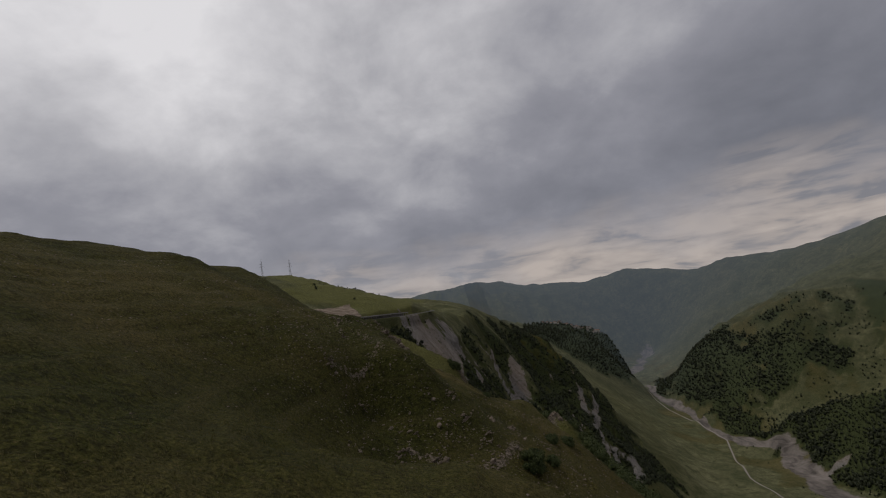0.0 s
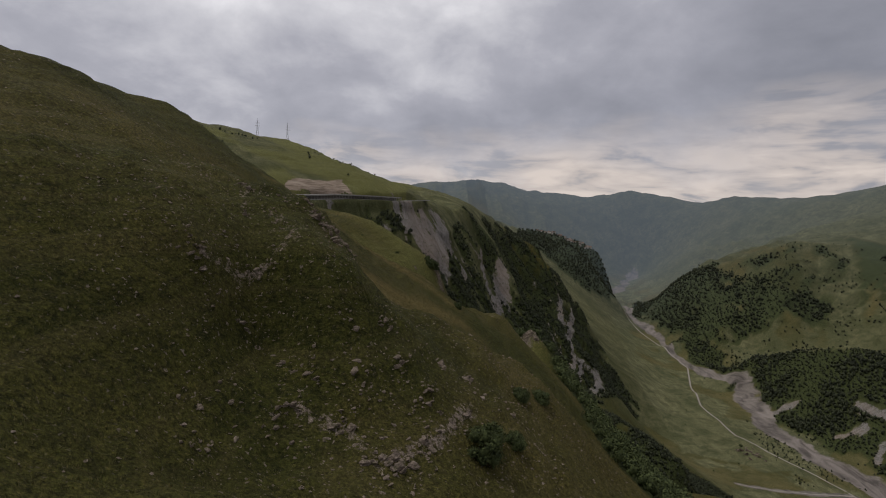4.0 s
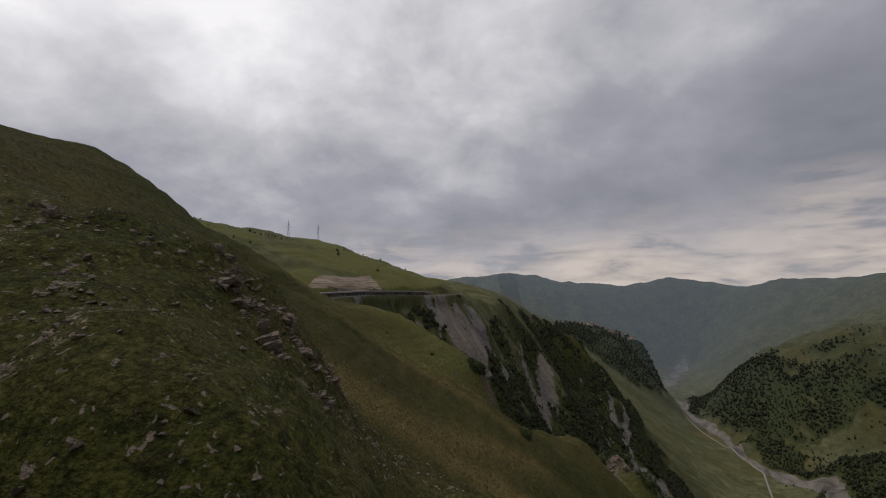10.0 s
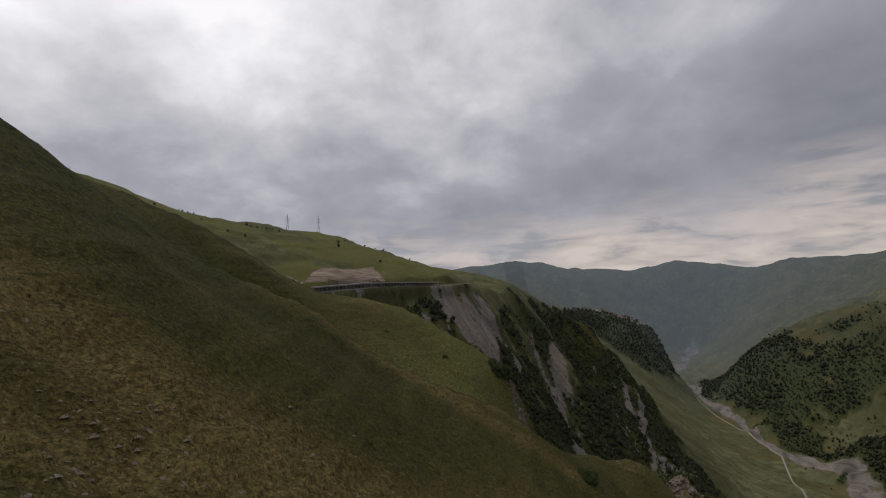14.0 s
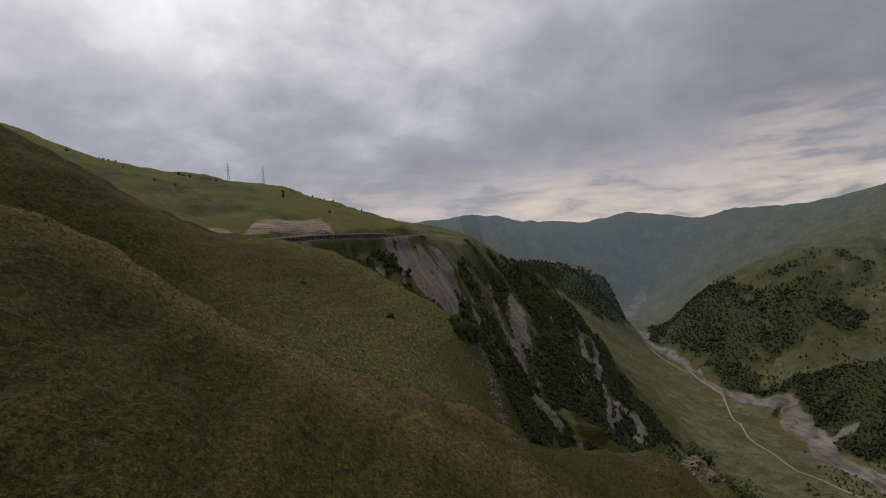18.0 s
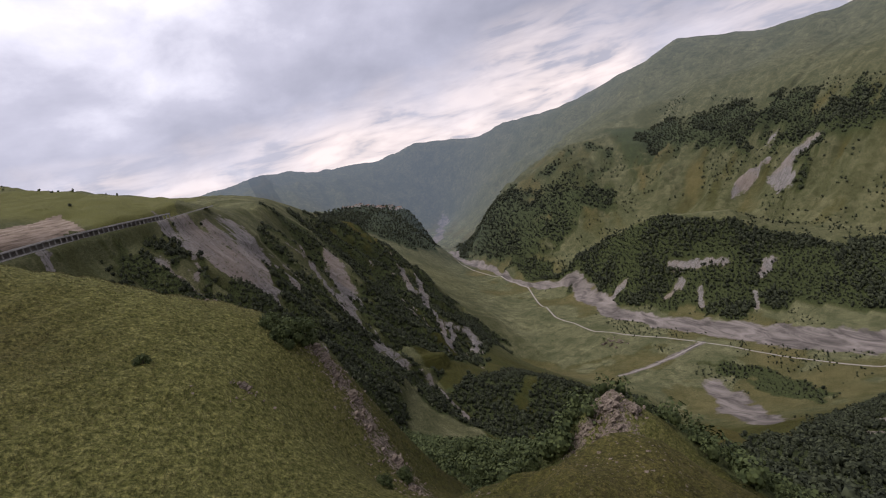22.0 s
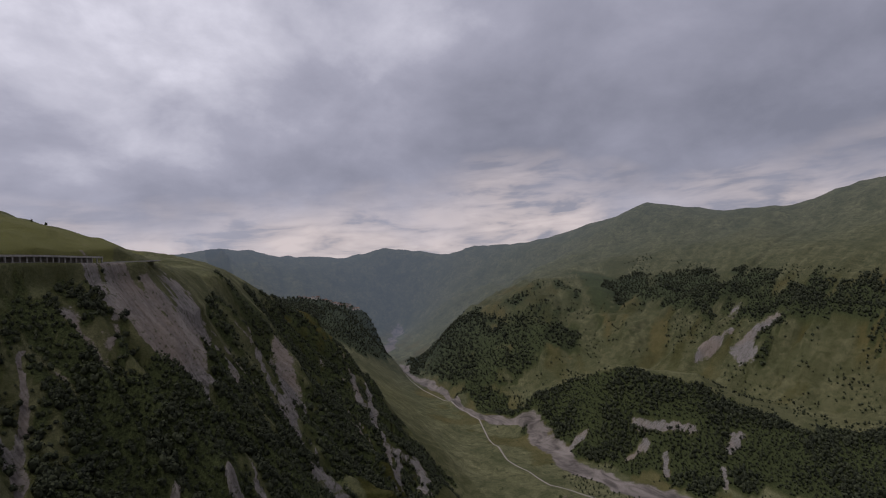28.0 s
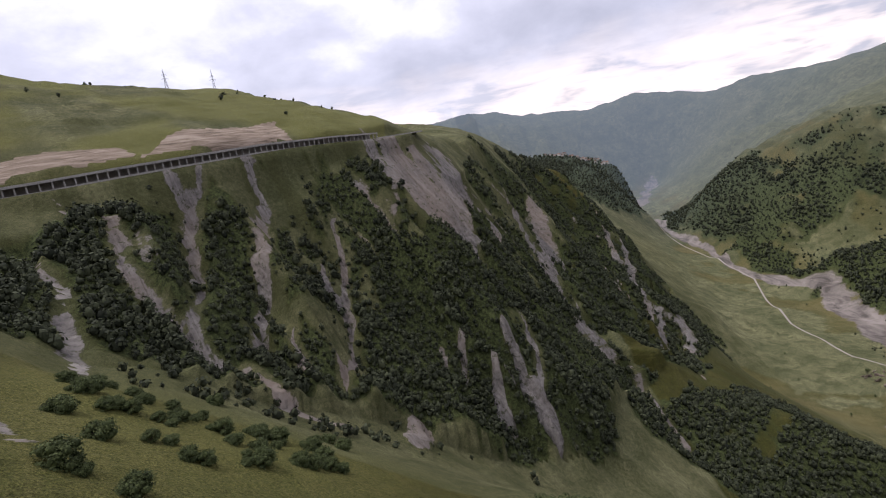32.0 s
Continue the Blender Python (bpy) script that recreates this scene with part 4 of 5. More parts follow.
def rock_bmesh(rng, size, cuts=12, rough=0.07):
    """A stone broken along flat planes, its faces split and roughened."""
    bm = bmesh.new()
    bmesh.ops.create_cube(bm, size=2.0)
    for _ in range(cuts):
        n = Vector((rng.gauss(0, 1), rng.gauss(0, 1), rng.gauss(0, 0.8))).normalized()
        reach = abs(n.x) + abs(n.y) + abs(n.z)
        cut = bmesh.ops.bisect_plane(bm, geom=bm.verts[:] + bm.edges[:] + bm.faces[:], plane_co=n * reach * rng.uniform(0.40, 0.66), plane_no=n, clear_outer=True)
        rim = [e for e in cut["geom_cut"] if isinstance(e, bmesh.types.BMEdge)]
        if len(rim) > 2:
            bmesh.ops.contextual_create(bm, geom=rim)
    bmesh.ops.triangulate(bm, faces=bm.faces)
    long_edges = [e for e in bm.edges if e.calc_length() > 0.45]
    bmesh.ops.subdivide_edges(bm, edges=long_edges, cuts=1)
    bmesh.ops.triangulate(bm, faces=bm.faces)
    for v in bm.verts:
        v.co *= 1 + rng.gauss(0, rough)
        v.co.z += 0.06 * math.sin(9 * v.co.z + 3 * v.co.x)
    bmesh.ops.transform(bm, matrix=Matrix.Diagonal((*size, 1)), verts=bm.verts)
    bmesh.ops.recalc_face_normals(bm, faces=bm.faces)
    return bm


GOLD = (1 + 5 ** 0.5) / 2
ICO = np.array([(-1, GOLD, 0), (1, GOLD, 0), (-1, -GOLD, 0), (1, -GOLD, 0), (0, -1, GOLD), (0, 1, GOLD), (0, -1, -GOLD), (0, 1, -GOLD), (GOLD, 0, -1), (GOLD, 0, 1), (-GOLD, 0, -1), (-GOLD, 0, 1)]) / math.hypot(1, GOLD)
TRI = np.array([(0, 11, 5), (0, 5, 1), (0, 1, 7), (0, 7, 10), (0, 10, 11), (1, 5, 9), (5, 11, 4), (11, 10, 2), (10, 7, 6), (7, 1, 8),
                (3, 9, 4), (3, 4, 2), (3, 2, 6), (3, 6, 8), (3, 8, 9), (4, 9, 5), (2, 4, 11), (6, 2, 10), (8, 6, 7), (9, 8, 1)])


def leaf_arrays(rng, n, centres, radii, leaf):
    """n small leaf quads spread over the shells of several round clumps."""
    k = rng.integers(0, len(centres), n)
    d = rng.normal(size=(n, 3))
    d /= np.linalg.norm(d, axis=1)[:, None]
    d[:, 2] = np.where(d[:, 2] < -0.35, -d[:, 2], d[:, 2])
    c = centres[k] + d * (radii[k] * rng.uniform(0.72, 1.08, n))[:, None]
    u = rng.normal(size=(n, 3))
    u -= 0.7 * d * (u * d).sum(1)[:, None]
    u /= np.linalg.norm(u, axis=1)[:, None]
    w = np.cross(u, d + 0.5 * rng.normal(size=(n, 3)))
    w /= np.linalg.norm(w, axis=1)[:, None]
    s = leaf * rng.uniform(0.6, 1.4, n)[:, None]
    u, w = u * s, w * s * 0.7
    return np.stack([c - u, c - w * 0.8, c + u, c + w], 1).reshape(-1, 3)


def leafy_bush(name, rng_seed, radius, height_m, leaves, leaf, mat):
    """A template thing: forked stems under a crown of separate leaf sprays."""
    rng, prng = np.random.default_rng(rng_seed), random.Random(rng_seed)
    root = new(name)
    bm = bmesh.new()
    clumps = []
    for i in range(13):
        a, r = i * 2.4 + prng.uniform(-0.4, 0.4), radius * math.sqrt((i + 0.3) / 13) * 0.8
        top = (r * math.cos(a), r * math.sin(a), height_m * (0.72 - 0.50 * (r / radius) ** 2) * prng.uniform(0.65, 1.1))
        clumps.append((*top, radius * prng.uniform(0.30, 0.46)))
        if i < 6:
            beam(bm, (0.1 * math.cos(a), 0.1 * math.sin(a), -0.3), (top[0] * 0.7, top[1] * 0.7, top[2] * 0.8), 0.05 * radius)
    for i in range(7):
        clumps.append((0.62 * radius * math.cos(i * 0.9), 0.62 * radius * math.sin(i * 0.9), height_m * prng.uniform(0.05, 0.22), radius * prng.uniform(0.34, 0.48)))
    part("stem", bm, BARK_M, root)
    c = np.array(clumps)
    verts = leaf_arrays(rng, leaves, c[:, :3], c[:, 3], leaf)
    core = (c[:, None, :3] + ICO[None] * (0.66 * c[:, 3])[:, None, None] * rng.uniform(0.7, 1.15, (len(c), 12, 1))).reshape(-1, 3)
    loops = np.concatenate([np.arange(len(verts)), len(verts) + (TRI[None] + 12 * np.arange(len(c))[:, None, None]).reshape(-1)])
    me = raw_mesh("crown", np.concatenate([verts, core]), loops, np.concatenate([np.full(len(verts) // 4, 4), np.full(20 * len(c), 3)]), True)
    me.materials.append(mat)
    crown = new("crown", me)
    crown.parent = root
    return root


def crowns(name, label, xs, ys, radii, sprays, leaf, mat, seed, core_share=0.70):
    """Many tree crowns as one mesh: an uneven dark core and leaf sprays for each."""
    rng = np.random.default_rng(seed)
    n = len(xs)
    zs = ground_z(xs, ys)
    squash = np.stack([radii, radii, radii * rng.uniform(0.95, 1.65, n)], 1)
    centre = np.stack([xs, ys, zs + squash[:, 2] * 0.55], 1)
    core = centre[:, None, :] + ICO[None] * (core_share * squash)[:, None, :] * rng.uniform(0.62, 1.30, (n, 12))[:, :, None]
    d = rng.normal(size=(n, sprays, 3))
    d /= np.linalg.norm(d, axis=2)[:, :, None]
    d[:, :, 2] = np.where(d[:, :, 2] < -0.3, -d[:, :, 2], d[:, :, 2])
    c = centre[:, None, :] + d * squash[:, None, :] * rng.uniform(0.62, 1.12, (n, sprays))[:, :, None]
    u = rng.normal(size=(n, sprays, 3))
    u -= 0.8 * d * (u * d).sum(2)[:, :, None]
    u /= np.linalg.norm(u, axis=2)[:, :, None]
    w = np.cross(u, d + 0.35 * rng.normal(size=(n, sprays, 3)))
    w /= np.linalg.norm(w, axis=2)[:, :, None]
    s = (leaf * radii)[:, None, None] * rng.uniform(0.6, 1.3, (n, sprays))[:, :, None]
    spray = np.stack([c - u * s, c - w * s, c + u * s, c + w * s], 2).reshape(-1, 3)
    verts = np.concatenate([core.reshape(-1, 3), spray])
    loops = np.concatenate([(TRI[None] + 12 * np.arange(n)[:, None, None]).reshape(-1), 12 * n + np.arange(len(spray))])
    sizes = np.concatenate([np.full(20 * n, 3), np.full(len(spray) // 4, 4)])
    me = raw_mesh(name, verts, loops, sizes, True)
    me.materials.append(mat)
    return tagged(new(name, me), label, "trees", kind="stuff")


def sample(polygon, spacing, seed, field=None):
    """Jittered places inside a plan polygon, thinned by a cover field."""
    rng = np.random.default_rng(seed)
    px, py = np.array(polygon).T
    gx, gy = np.meshgrid(np.arange(px.min() - 20, px.max() + 20, spacing), np.arange(py.min() - 20, py.max() + 20, spacing))
    x = gx.ravel() + rng.uniform(-0.48, 0.48, gx.size) * spacing
    y = gy.ravel() + rng.uniform(-0.48, 0.48, gx.size) * spacing
    ok = cover_at(wood if field is None else field, x, y) > rng.uniform(0.35, 0.65, x.size)
    if field is None:
        ok &= inside(*wander(x, y), polygon)
    return x[ok], y[ok], rng


# ---- woods and scrub ----
for k, (near_side, spacing) in enumerate(((True, 2.9), (False, 4.6))):
    x, y, rng = sample(WOODS[8], spacing, 1 + 90 * k)
    here = (y < 830) == near_side
    x, y = x[here], y[here]
    lumps = 0.70 + 0.55 * smooth(-0.6, 0.7, fbm(x, y, 22, 3, 200))
    crowns("gorge_scrub", "dense dark green trees and scrub on the eroded gorge side", x, y, (1 + 0.35 * k) * lumps * rng.uniform(1.0, 2.7, len(x)), 28 - 12 * k, 0.27, WOOD_M, 11 + 60 * k)
x, y, rng = sample(WOODS[3], 5.3, 2)
crowns("slope_forest", "dense green broadleaf forest on the steep slope", x, y, (0.6 + 0.55 * smooth(-0.6, 0.7, fbm(x, y, 30, 3, 201))) * rng.uniform(1.9, 4.4, len(x)), 22, 0.28, WOOD_M, 12)
x, y, rng = sample(WOODS[9], 7.0, 8)
crowns("river_scrub", "low green scrub beside the gravel river bed", x, y, rng.uniform(1.2, 3.2, len(x)), 10, 0.45, WOOD_M, 18)
x, y, rng = sample(WOODS[10], 3.9, 3)
crowns("ravine_scrub", "green trees crowding the ravine below the rocky pinnacle", x, y, rng.uniform(1.2, 2.8, len(x)), 120, 0.13, LEAF_M, 13, 0.5)
x, y, rng = sample(WOODS[5], 4.4, 4)
crowns("spur_scrub", "dark trees clinging to the lower spur", x, y, rng.uniform(1.3, 3.4, len(x)), 14, 0.28, WOOD_M, 14)
x, y, rng = sample(WOODS[4], 6.0, 5)
crowns("toe_forest", "dark trees along the foot of the gorge side", x, y, rng.uniform(1.8, 4.2, len(x)), 12, 0.30, WOOD_M, 15)
x, y, rng = sample(WOODS[6], 7.6, 6)
crowns("hump_forest", "dense dark forest on the hump in the valley", x, y, (0.6 + 0.6 * smooth(-0.6, 0.7, fbm(x, y, 60, 3, 202))) * rng.uniform(2.4, 6.4, len(x)), 8, 0.36, WOOD_M, 16)
for k, spacing, label in ((0, 9, "belt of dark forest under the mountain lip"), (1, 11, "dark forest with clearings on the mountain flank"), (2, 10.5, "dark forest round the crags of the mountain"),
                          (7, 11, "dark forest on the terrace below the village"), (11, 9, "narrow tongue of trees on the mountain flank"), (12, 9, "narrow tongue of trees on the mountain flank"),
                          (13, 9, "narrow tongue of trees on the mountain flank"), (14, 9, "trees along the foot of the mountain"), (15, 8, "green scrub on the stony valley floor")):
    poly = [(1650, 1960), (1800, 1990), (2060, 1600), (2060, 980), (1700, 940), (1600, 1500)] if k == 0 else WOODS[k]
    x, y, rng = sample(poly, spacing, 20 + k)
    size = 0.45 if k == 15 else 1.0
    crowns("mountain_forest", label, x, y, size * (0.65 + 0.5 * smooth(-0.6, 0.7, fbm(x, y, 70, 3, 203))) * rng.uniform(2.6, 7.2, len(x)), 8, 0.36, WOOD_M, 30 + k)
loose = np.clip(1.1 * smooth(0.05, 0.50, fbm(FX, FY, 70, 4, 130) + 0.35 * fbm(FX, FY, 11, 2, 131)), 0, 1) * (bare < 0.5) * (earth < 0.2) * (road_d > 14) * (gravel < 0.5) * (wood < 0.5) * (1 - near)
for k, (poly, spacing, lo, hi, sprays) in enumerate((
        ([(-300, 400), (-120, 420), (40, 560), (20, 800), (-80, 770), (-300, 600)], 5.6, 0.6, 2.2, 26),
        ([(560, 560), (900, 500), (1050, 1000), (850, 1700), (745, 1150), (690, 900)], 10, 0.8, 2.6, 12),
        ([(900, 1300), (1500, 560), (1900, 600), (2050, 900), (2000, 2000), (1000, 2300)], 17, 1.8, 4.6, 8),
        ([(-420, 640), (-60, 800), (-200, 900), (-500, 860)], 17, 0.9, 2.2, 24))):
    thin = loose * inside(FX, FY, poly) * ((FZ < 538) if k == 0 else 1.0)
    x, y, rng = sample(poly, spacing, 50 + k, thin)
    crowns("scattered_shrubs", "scattered dark green shrubs on the grass", x, y, rng.uniform(lo, hi, len(x)), sprays, 0.36, WOOD_M, 60 + k)

# ---- single bushes ----
bush_kinds = [leafy_bush("bush", 300 + i, 2.0, h, 2600, 0.115, LEAF_M) for i, h in enumerate((2.6, 3.2, 2.1))]
BASIN = [(-109, 412), (-84, 395), (-80, 402), (-116, 476), (-112, 426), (-64, 378), (-65, 396), (-62, 411), (-56, 413), (-57, 355), (-67, 357), (-60, 440), (-75, 374), (-71, 380),
         (-56, 388), (-90, 385), (-87, 392), (-78, 398), (-105, 418), (-100, 408), (-96, 414), (-88, 404), (-70, 402), (-68, 410), (-61, 398), (-50, 405), (-52, 396), (-73, 351),
         (-81, 362), (-92, 440), (-54, 434), (-104, 404), (-94, 398), (-60, 404), (-47, 400), (-66, 418), (-58, 421)]
CLUMPS = [(bx + r * math.cos(2.4 * i + k), by + r * math.sin(2.4 * i + k), f) for i, (bx, by) in enumerate(BASIN)
          for k, (r, f) in enumerate(((0.0, 1.0), (2.7, 0.75), (3.4, 0.55))[:1 + (i * 7) % 3])]
for i, (bx, by, f) in enumerate(CLUMPS):
    s = f * (0.8 + 0.75 * ((i * 37) % 11) / 10)
    b = copy_thing(bush_kinds[i % 3], Matrix.Translation((bx, by, z_at(bx, by) - 0.2)) @ pose(0, 0, 0, 0, 0, i * 77) @ Matrix.Diagonal((s, s, s * 0.95, 1)))
    tagged(b, "round dark green bush on the grassy basin slope", "bush", "bushes in the basin")
EDGE = [(10, 85, 1.15), (17, 107, 0.8), (14, 90, 0.7), (11, 88, 0.8), (21, 112, 0.9), (-2.4, 257, 1.3), (-0.5, 259, 1.2), (-4, 259, 0.9), (9, 191, 0.8), (-16, 243, 0.42), (-30, 237, 0.3), (5, 245, 0.7), (2, 239, 0.55), (12, 240, 0.9),
        (52, 262, 1.0), (48, 268, 1.3), (58, 250, 0.9), (36, 268, 1.0), (30, 262, 0.8), (24, 250, 0.9), (62, 244, 1.1), (20, 268, 1.2), (10, 276, 1.1), (40, 280, 1.3), (64, 272, 1.4)]
for i, (bx, by, s) in enumerate(EDGE):
    b = copy_thing(bush_kinds[(i + 1) % 3], Matrix.Translation((bx, by, z_at(bx, by) - 0.5)) @ pose(0, 0, 0, 0, 0, i * 53) @ Matrix.Diagonal((s, s, s * 1.1, 1)))
    tagged(b, "leafy green bush at the rocky slope edge", "bush", "bushes along the slope edge")
for b in bush_kinds:
    b.matrix_world = pose(-90 + 6 * bush_kinds.index(b), 408, z_at(-90 + 6 * bush_kinds.index(b), 408) - 0.2)
    tagged(b, "round dark green bush on the grassy basin slope", "bush", "bushes in the basin")

# ---- rocks on the near slope ----
prng = random.Random(7)
stone_meshes = []
for i in range(8):
    flat = prng.uniform(0.25, 0.55)
    bm = rock_bmesh(prng, (1.0, prng.uniform(0.6, 0.9), flat))
    me = bpy.data.meshes.new("boulder")
    bm.to_mesh(me)
    bm.free()
    me.materials.append(STONE_M)
    stone_meshes.append(me)


def lay_stone(bx, by, size, tilt, label, group, sink=0.35):
    ob = new("boulder", stone_meshes[prng.randrange(8)])
    ob.matrix_world = (Matrix.Translation((bx, by, z_at(bx, by) - size * (sink - 0.25))) @ pose(0, 0, 0, prng.uniform(-tilt, tilt), prng.uniform(-tilt, tilt), prng.uniform(0, 360))
                       @ Matrix.Diagonal((size, size, size, 1)))
    return tagged(ob, label, "rock", group)


for line, count, spread, lo, hi in (([(-26, 106), (-20, 104), (-15, 107), (-12, 110), (-10, 113), (-7, 121)], 46, 1.0, 0.12, 0.5),
                                    ([(-20, 102), (-16.4, 98), (-13.3, 95.3)], 36, 0.55, 0.12, 0.42), ([(-19, 103.5), (-17.5, 100)], 14, 0.5, 0.1, 0.4),
                                    ([(-21.5, 92), (-19.8, 91), (-19.5, 88)], 20, 1.2, 0.12, 0.45), ([(-10.6, 93), (-9.5, 95.5), (-7.6, 98)], 20, 1.0, 0.1, 0.3),
                                    ([(-9.5, 105), (-7.6, 110), (-6.7, 121)], 30, 1.0, 0.1, 0.36), ([(-20, 87), (-15, 89), (-9, 80), (0, 92)], 26, 7.0, 0.1, 0.4),
                                    ([(10, 114), (20, 120), (28, 112)], 14, 4.0, 0.2, 0.5),
                                    ([(0, 260), (2.0, 257.8), (3.0, 254.8), (3.9, 251.5), (5.6, 245)], 120, 1.5, 0.12, 0.42),
                                    ([(-9.9, 239.5), (-7.8, 242.6), (-4, 246)], 16, 1.6, 0.08, 0.35)):
    for _ in range(count):
        k = prng.randrange(len(line) - 1)
        u = prng.random()
        lay_stone(line[k][0] + (line[k + 1][0] - line[k][0]) * u + prng.gauss(0, spread), line[k][1] + (line[k + 1][1] - line[k][1]) * u + prng.gauss(0, spread),
                  0.78 * (lo + (hi - lo) * prng.random() ** 1.8), 40, "pale weathered shale boulder in the turf", "boulders on the slope")


def beds(root, at, slabs, radius, size, lean, rise=0.0):
    """Tilted beds of broken shale: thick blocks at the core, thin slabs and rubble round them."""
    for i in range(slabs + slabs // 2):
        core = i < slabs // 3
        s = size * (prng.uniform(0.26, 0.46) if core else prng.uniform(0.08, 0.26))
        r = radius * (0.4 if core else 0.9)
        bm = rock_bmesh(prng, (s * prng.uniform(0.9, 1.6), s * prng.uniform(0.5, 0.95), s * (prng.uniform(0.40, 0.80) if core else prng.uniform(0.25, 0.55))), 12)
        ox, oy = prng.gauss(0, r * 1.35), prng.gauss(0, r * 1.2)
        base = Vector(root.location)
        dz = z_at(at[0] + ox, at[1] + oy) - base.z
        turn = pose(at[0] + ox - base.x, at[1] + oy - base.y, dz + s * prng.uniform(-0.12, 0.22) + rise * core, prng.gauss(0, lean) + 14, prng.gauss(0, lean) - 20, prng.uniform(-30, 30))
        bmesh.ops.transform(bm, matrix=turn, verts=bm.verts)
        part("slab", bm, STONE_M, root)


for at, slabs, radius, size in (((-4.4, 80.6), 10, 1.2, 1.3), ((-0.7, 77.1), 12, 1.3, 1.4), ((1.3, 77.4), 12, 1.2, 1.4), ((4.2, 82.0), 10, 1.2, 1.2), ((-8.5, 84.6), 8, 1.3, 1.0), ((-9.7, 80.1), 8, 1.2, 0.9), ((-18, 91), 8, 1.0, 0.9),
                                ((-21.4, 86), 10, 1.0, 1.1), ((-20.9, 84.5), 9, 0.8, 1.0), ((-16.6, 86.6), 9, 1.0, 1.0), ((10.7, 97.7), 8, 1.2, 1.0), ((8, 90), 8, 1.2, 1.0), ((-24.2, 105.1), 9, 1.3, 1.0), ((-21.6, 98.5), 9, 1.2, 0.8), ((-18.5, 106), 8, 1.0, 0.9), ((-16.2, 109.5), 10, 0.8, 1.1), ((-15.2, 109.2), 9, 0.7, 1.0),
                                ((-14.5, 106.8), 12, 0.8, 1.3), ((-13.2, 107.2), 9, 0.6, 1.0), ((-12.2, 106.4), 10, 0.6, 1.1), ((-12.0, 109.8), 10, 0.45, 1.25), ((-12.9, 110.6), 8, 0.8, 0.9),
                                ((-11.4, 105.8), 12, 0.6, 1.3), ((-10.8, 109.3), 12, 0.6, 1.0), ((-10.3, 109.2), 10, 0.6, 0.9), ((-10.2, 115.2), 10, 0.8, 1.0), ((-11.5, 119.3), 10, 0.7, 1.1),
                                ((-9.6, 110.4), 8, 0.7, 0.7), ((-8.4, 107.3), 8, 0.7, 0.8), ((-7, 112), 7, 0.8, 0.7), ((-6.7, 121.5), 7, 0.9, 0.8), ((2, 121), 6, 1.2, 0.8),
                                ((-10.6, 266.7), 8, 1.0, 1.0), ((-7.8, 242.6), 9, 0.7, 1.1), ((16, 122), 6, 1.4, 0.8),
                                ((0.8, 258.6), 16, 0.8, 1.6), ((1.8, 257.6), 18, 0.8, 1.6), ((2.4, 255.8), 18, 0.8, 1.6), ((2.9, 254.0), 18, 0.8, 1.6), ((3.5, 251.5), 18, 0.8, 1.6), ((4.6, 248), 16, 0.9, 1.6), ((5.6, 243), 12, 1.0, 0.9)):
    root = thing("rock_outcrop", (*at, z_at(*at)), "jagged tan-grey shale beds jutting from the turf", "rock outcrop", "outcrops on the rib")
    beds(root, at, slabs, radius, size, 14)

# the pinnacle: a crest of pale broken rock with turf between, and a perched block
pinnacle = thing("rock_pinnacle", (42, 252, z_at(42, 252)), "pale craggy rock pinnacle with moss between its beds", "rock pinnacle")
for at, slabs, radius, size, rise in (((43.6, 253.6), 12, 0.7, 1.6, 0.5), ((42.6, 252.4), 10, 0.7, 1.3, 0.3), ((41.2, 253.6), 9, 0.8, 1.2, 0.1), ((41.5, 250.8), 12, 0.9, 1.2, 0.1), ((38.8, 254.2), 9, 0.9, 1.1, 0.0),
                                      ((40.2, 248.8), 12, 1.0, 1.1, 0.0), ((36.5, 255.0), 8, 0.9, 1.0, 0.0), ((38.7, 250.9), 10, 1.1, 1.0, 0.0), ((38.6, 246.2), 10, 1.1, 1.0, 0.0), ((36.0, 250.5), 8, 1.2, 0.9, 0.0),
                                      ((36.5, 244.0), 8, 1.2, 0.9, 0.0), ((45.4, 250.6), 7, 0.5, 1.4, 0.5), ((34.5, 247.5), 7, 1.4, 0.9, 0.0)):
    beds(pinnacle, at, slabs + 8, radius * 1.5, size * 1.35, 12, rise * 0.6)

# loose stones and turf
srng = np.random.default_rng(5)
px, py = srng.uniform(-70, 45, 60000), srng.uniform(10, 290, 60000)
keep_stone = srng.random(60000) < cover_at(stony, px, py) ** 1.5 * 0.9 * smooth(-0.1, 0.5, fbm(px, py, 5, 3, 190))
px, py = px[keep_stone], py[keep_stone]
pz, n = ground_z(px, py), len(px)
oct_v = np.array([(1, 0, 0), (-1, 0, 0), (0, 1, 0), (0, -1, 0), (0, 0, 1), (0, 0, -1.0)])
oct_f = np.array([(0, 2, 4), (2, 1, 4), (1, 3, 4), (3, 0, 4), (2, 0, 5), (1, 2, 5), (3, 1, 5), (0, 3, 5)])
sv = oct_v[None] * srng.uniform(0.5, 1.2, (n, 6, 1)) * (0.06 + 0.24 * srng.random(n) ** 3)[:, None, None] * np.array([1.1, 1.0, 0.6]) + np.stack([px, py, pz], 1)[:, None, :]
me = raw_mesh("loose_stones", sv.reshape(-1, 3), (oct_f[None] + 6 * np.arange(n)[:, None, None]).reshape(-1), np.full(8 * n, 3))
me.materials.append(STONE_M)
tagged(new("loose_stones", me), "small pale stones strewn through the turf", "stones", kind="stuff")

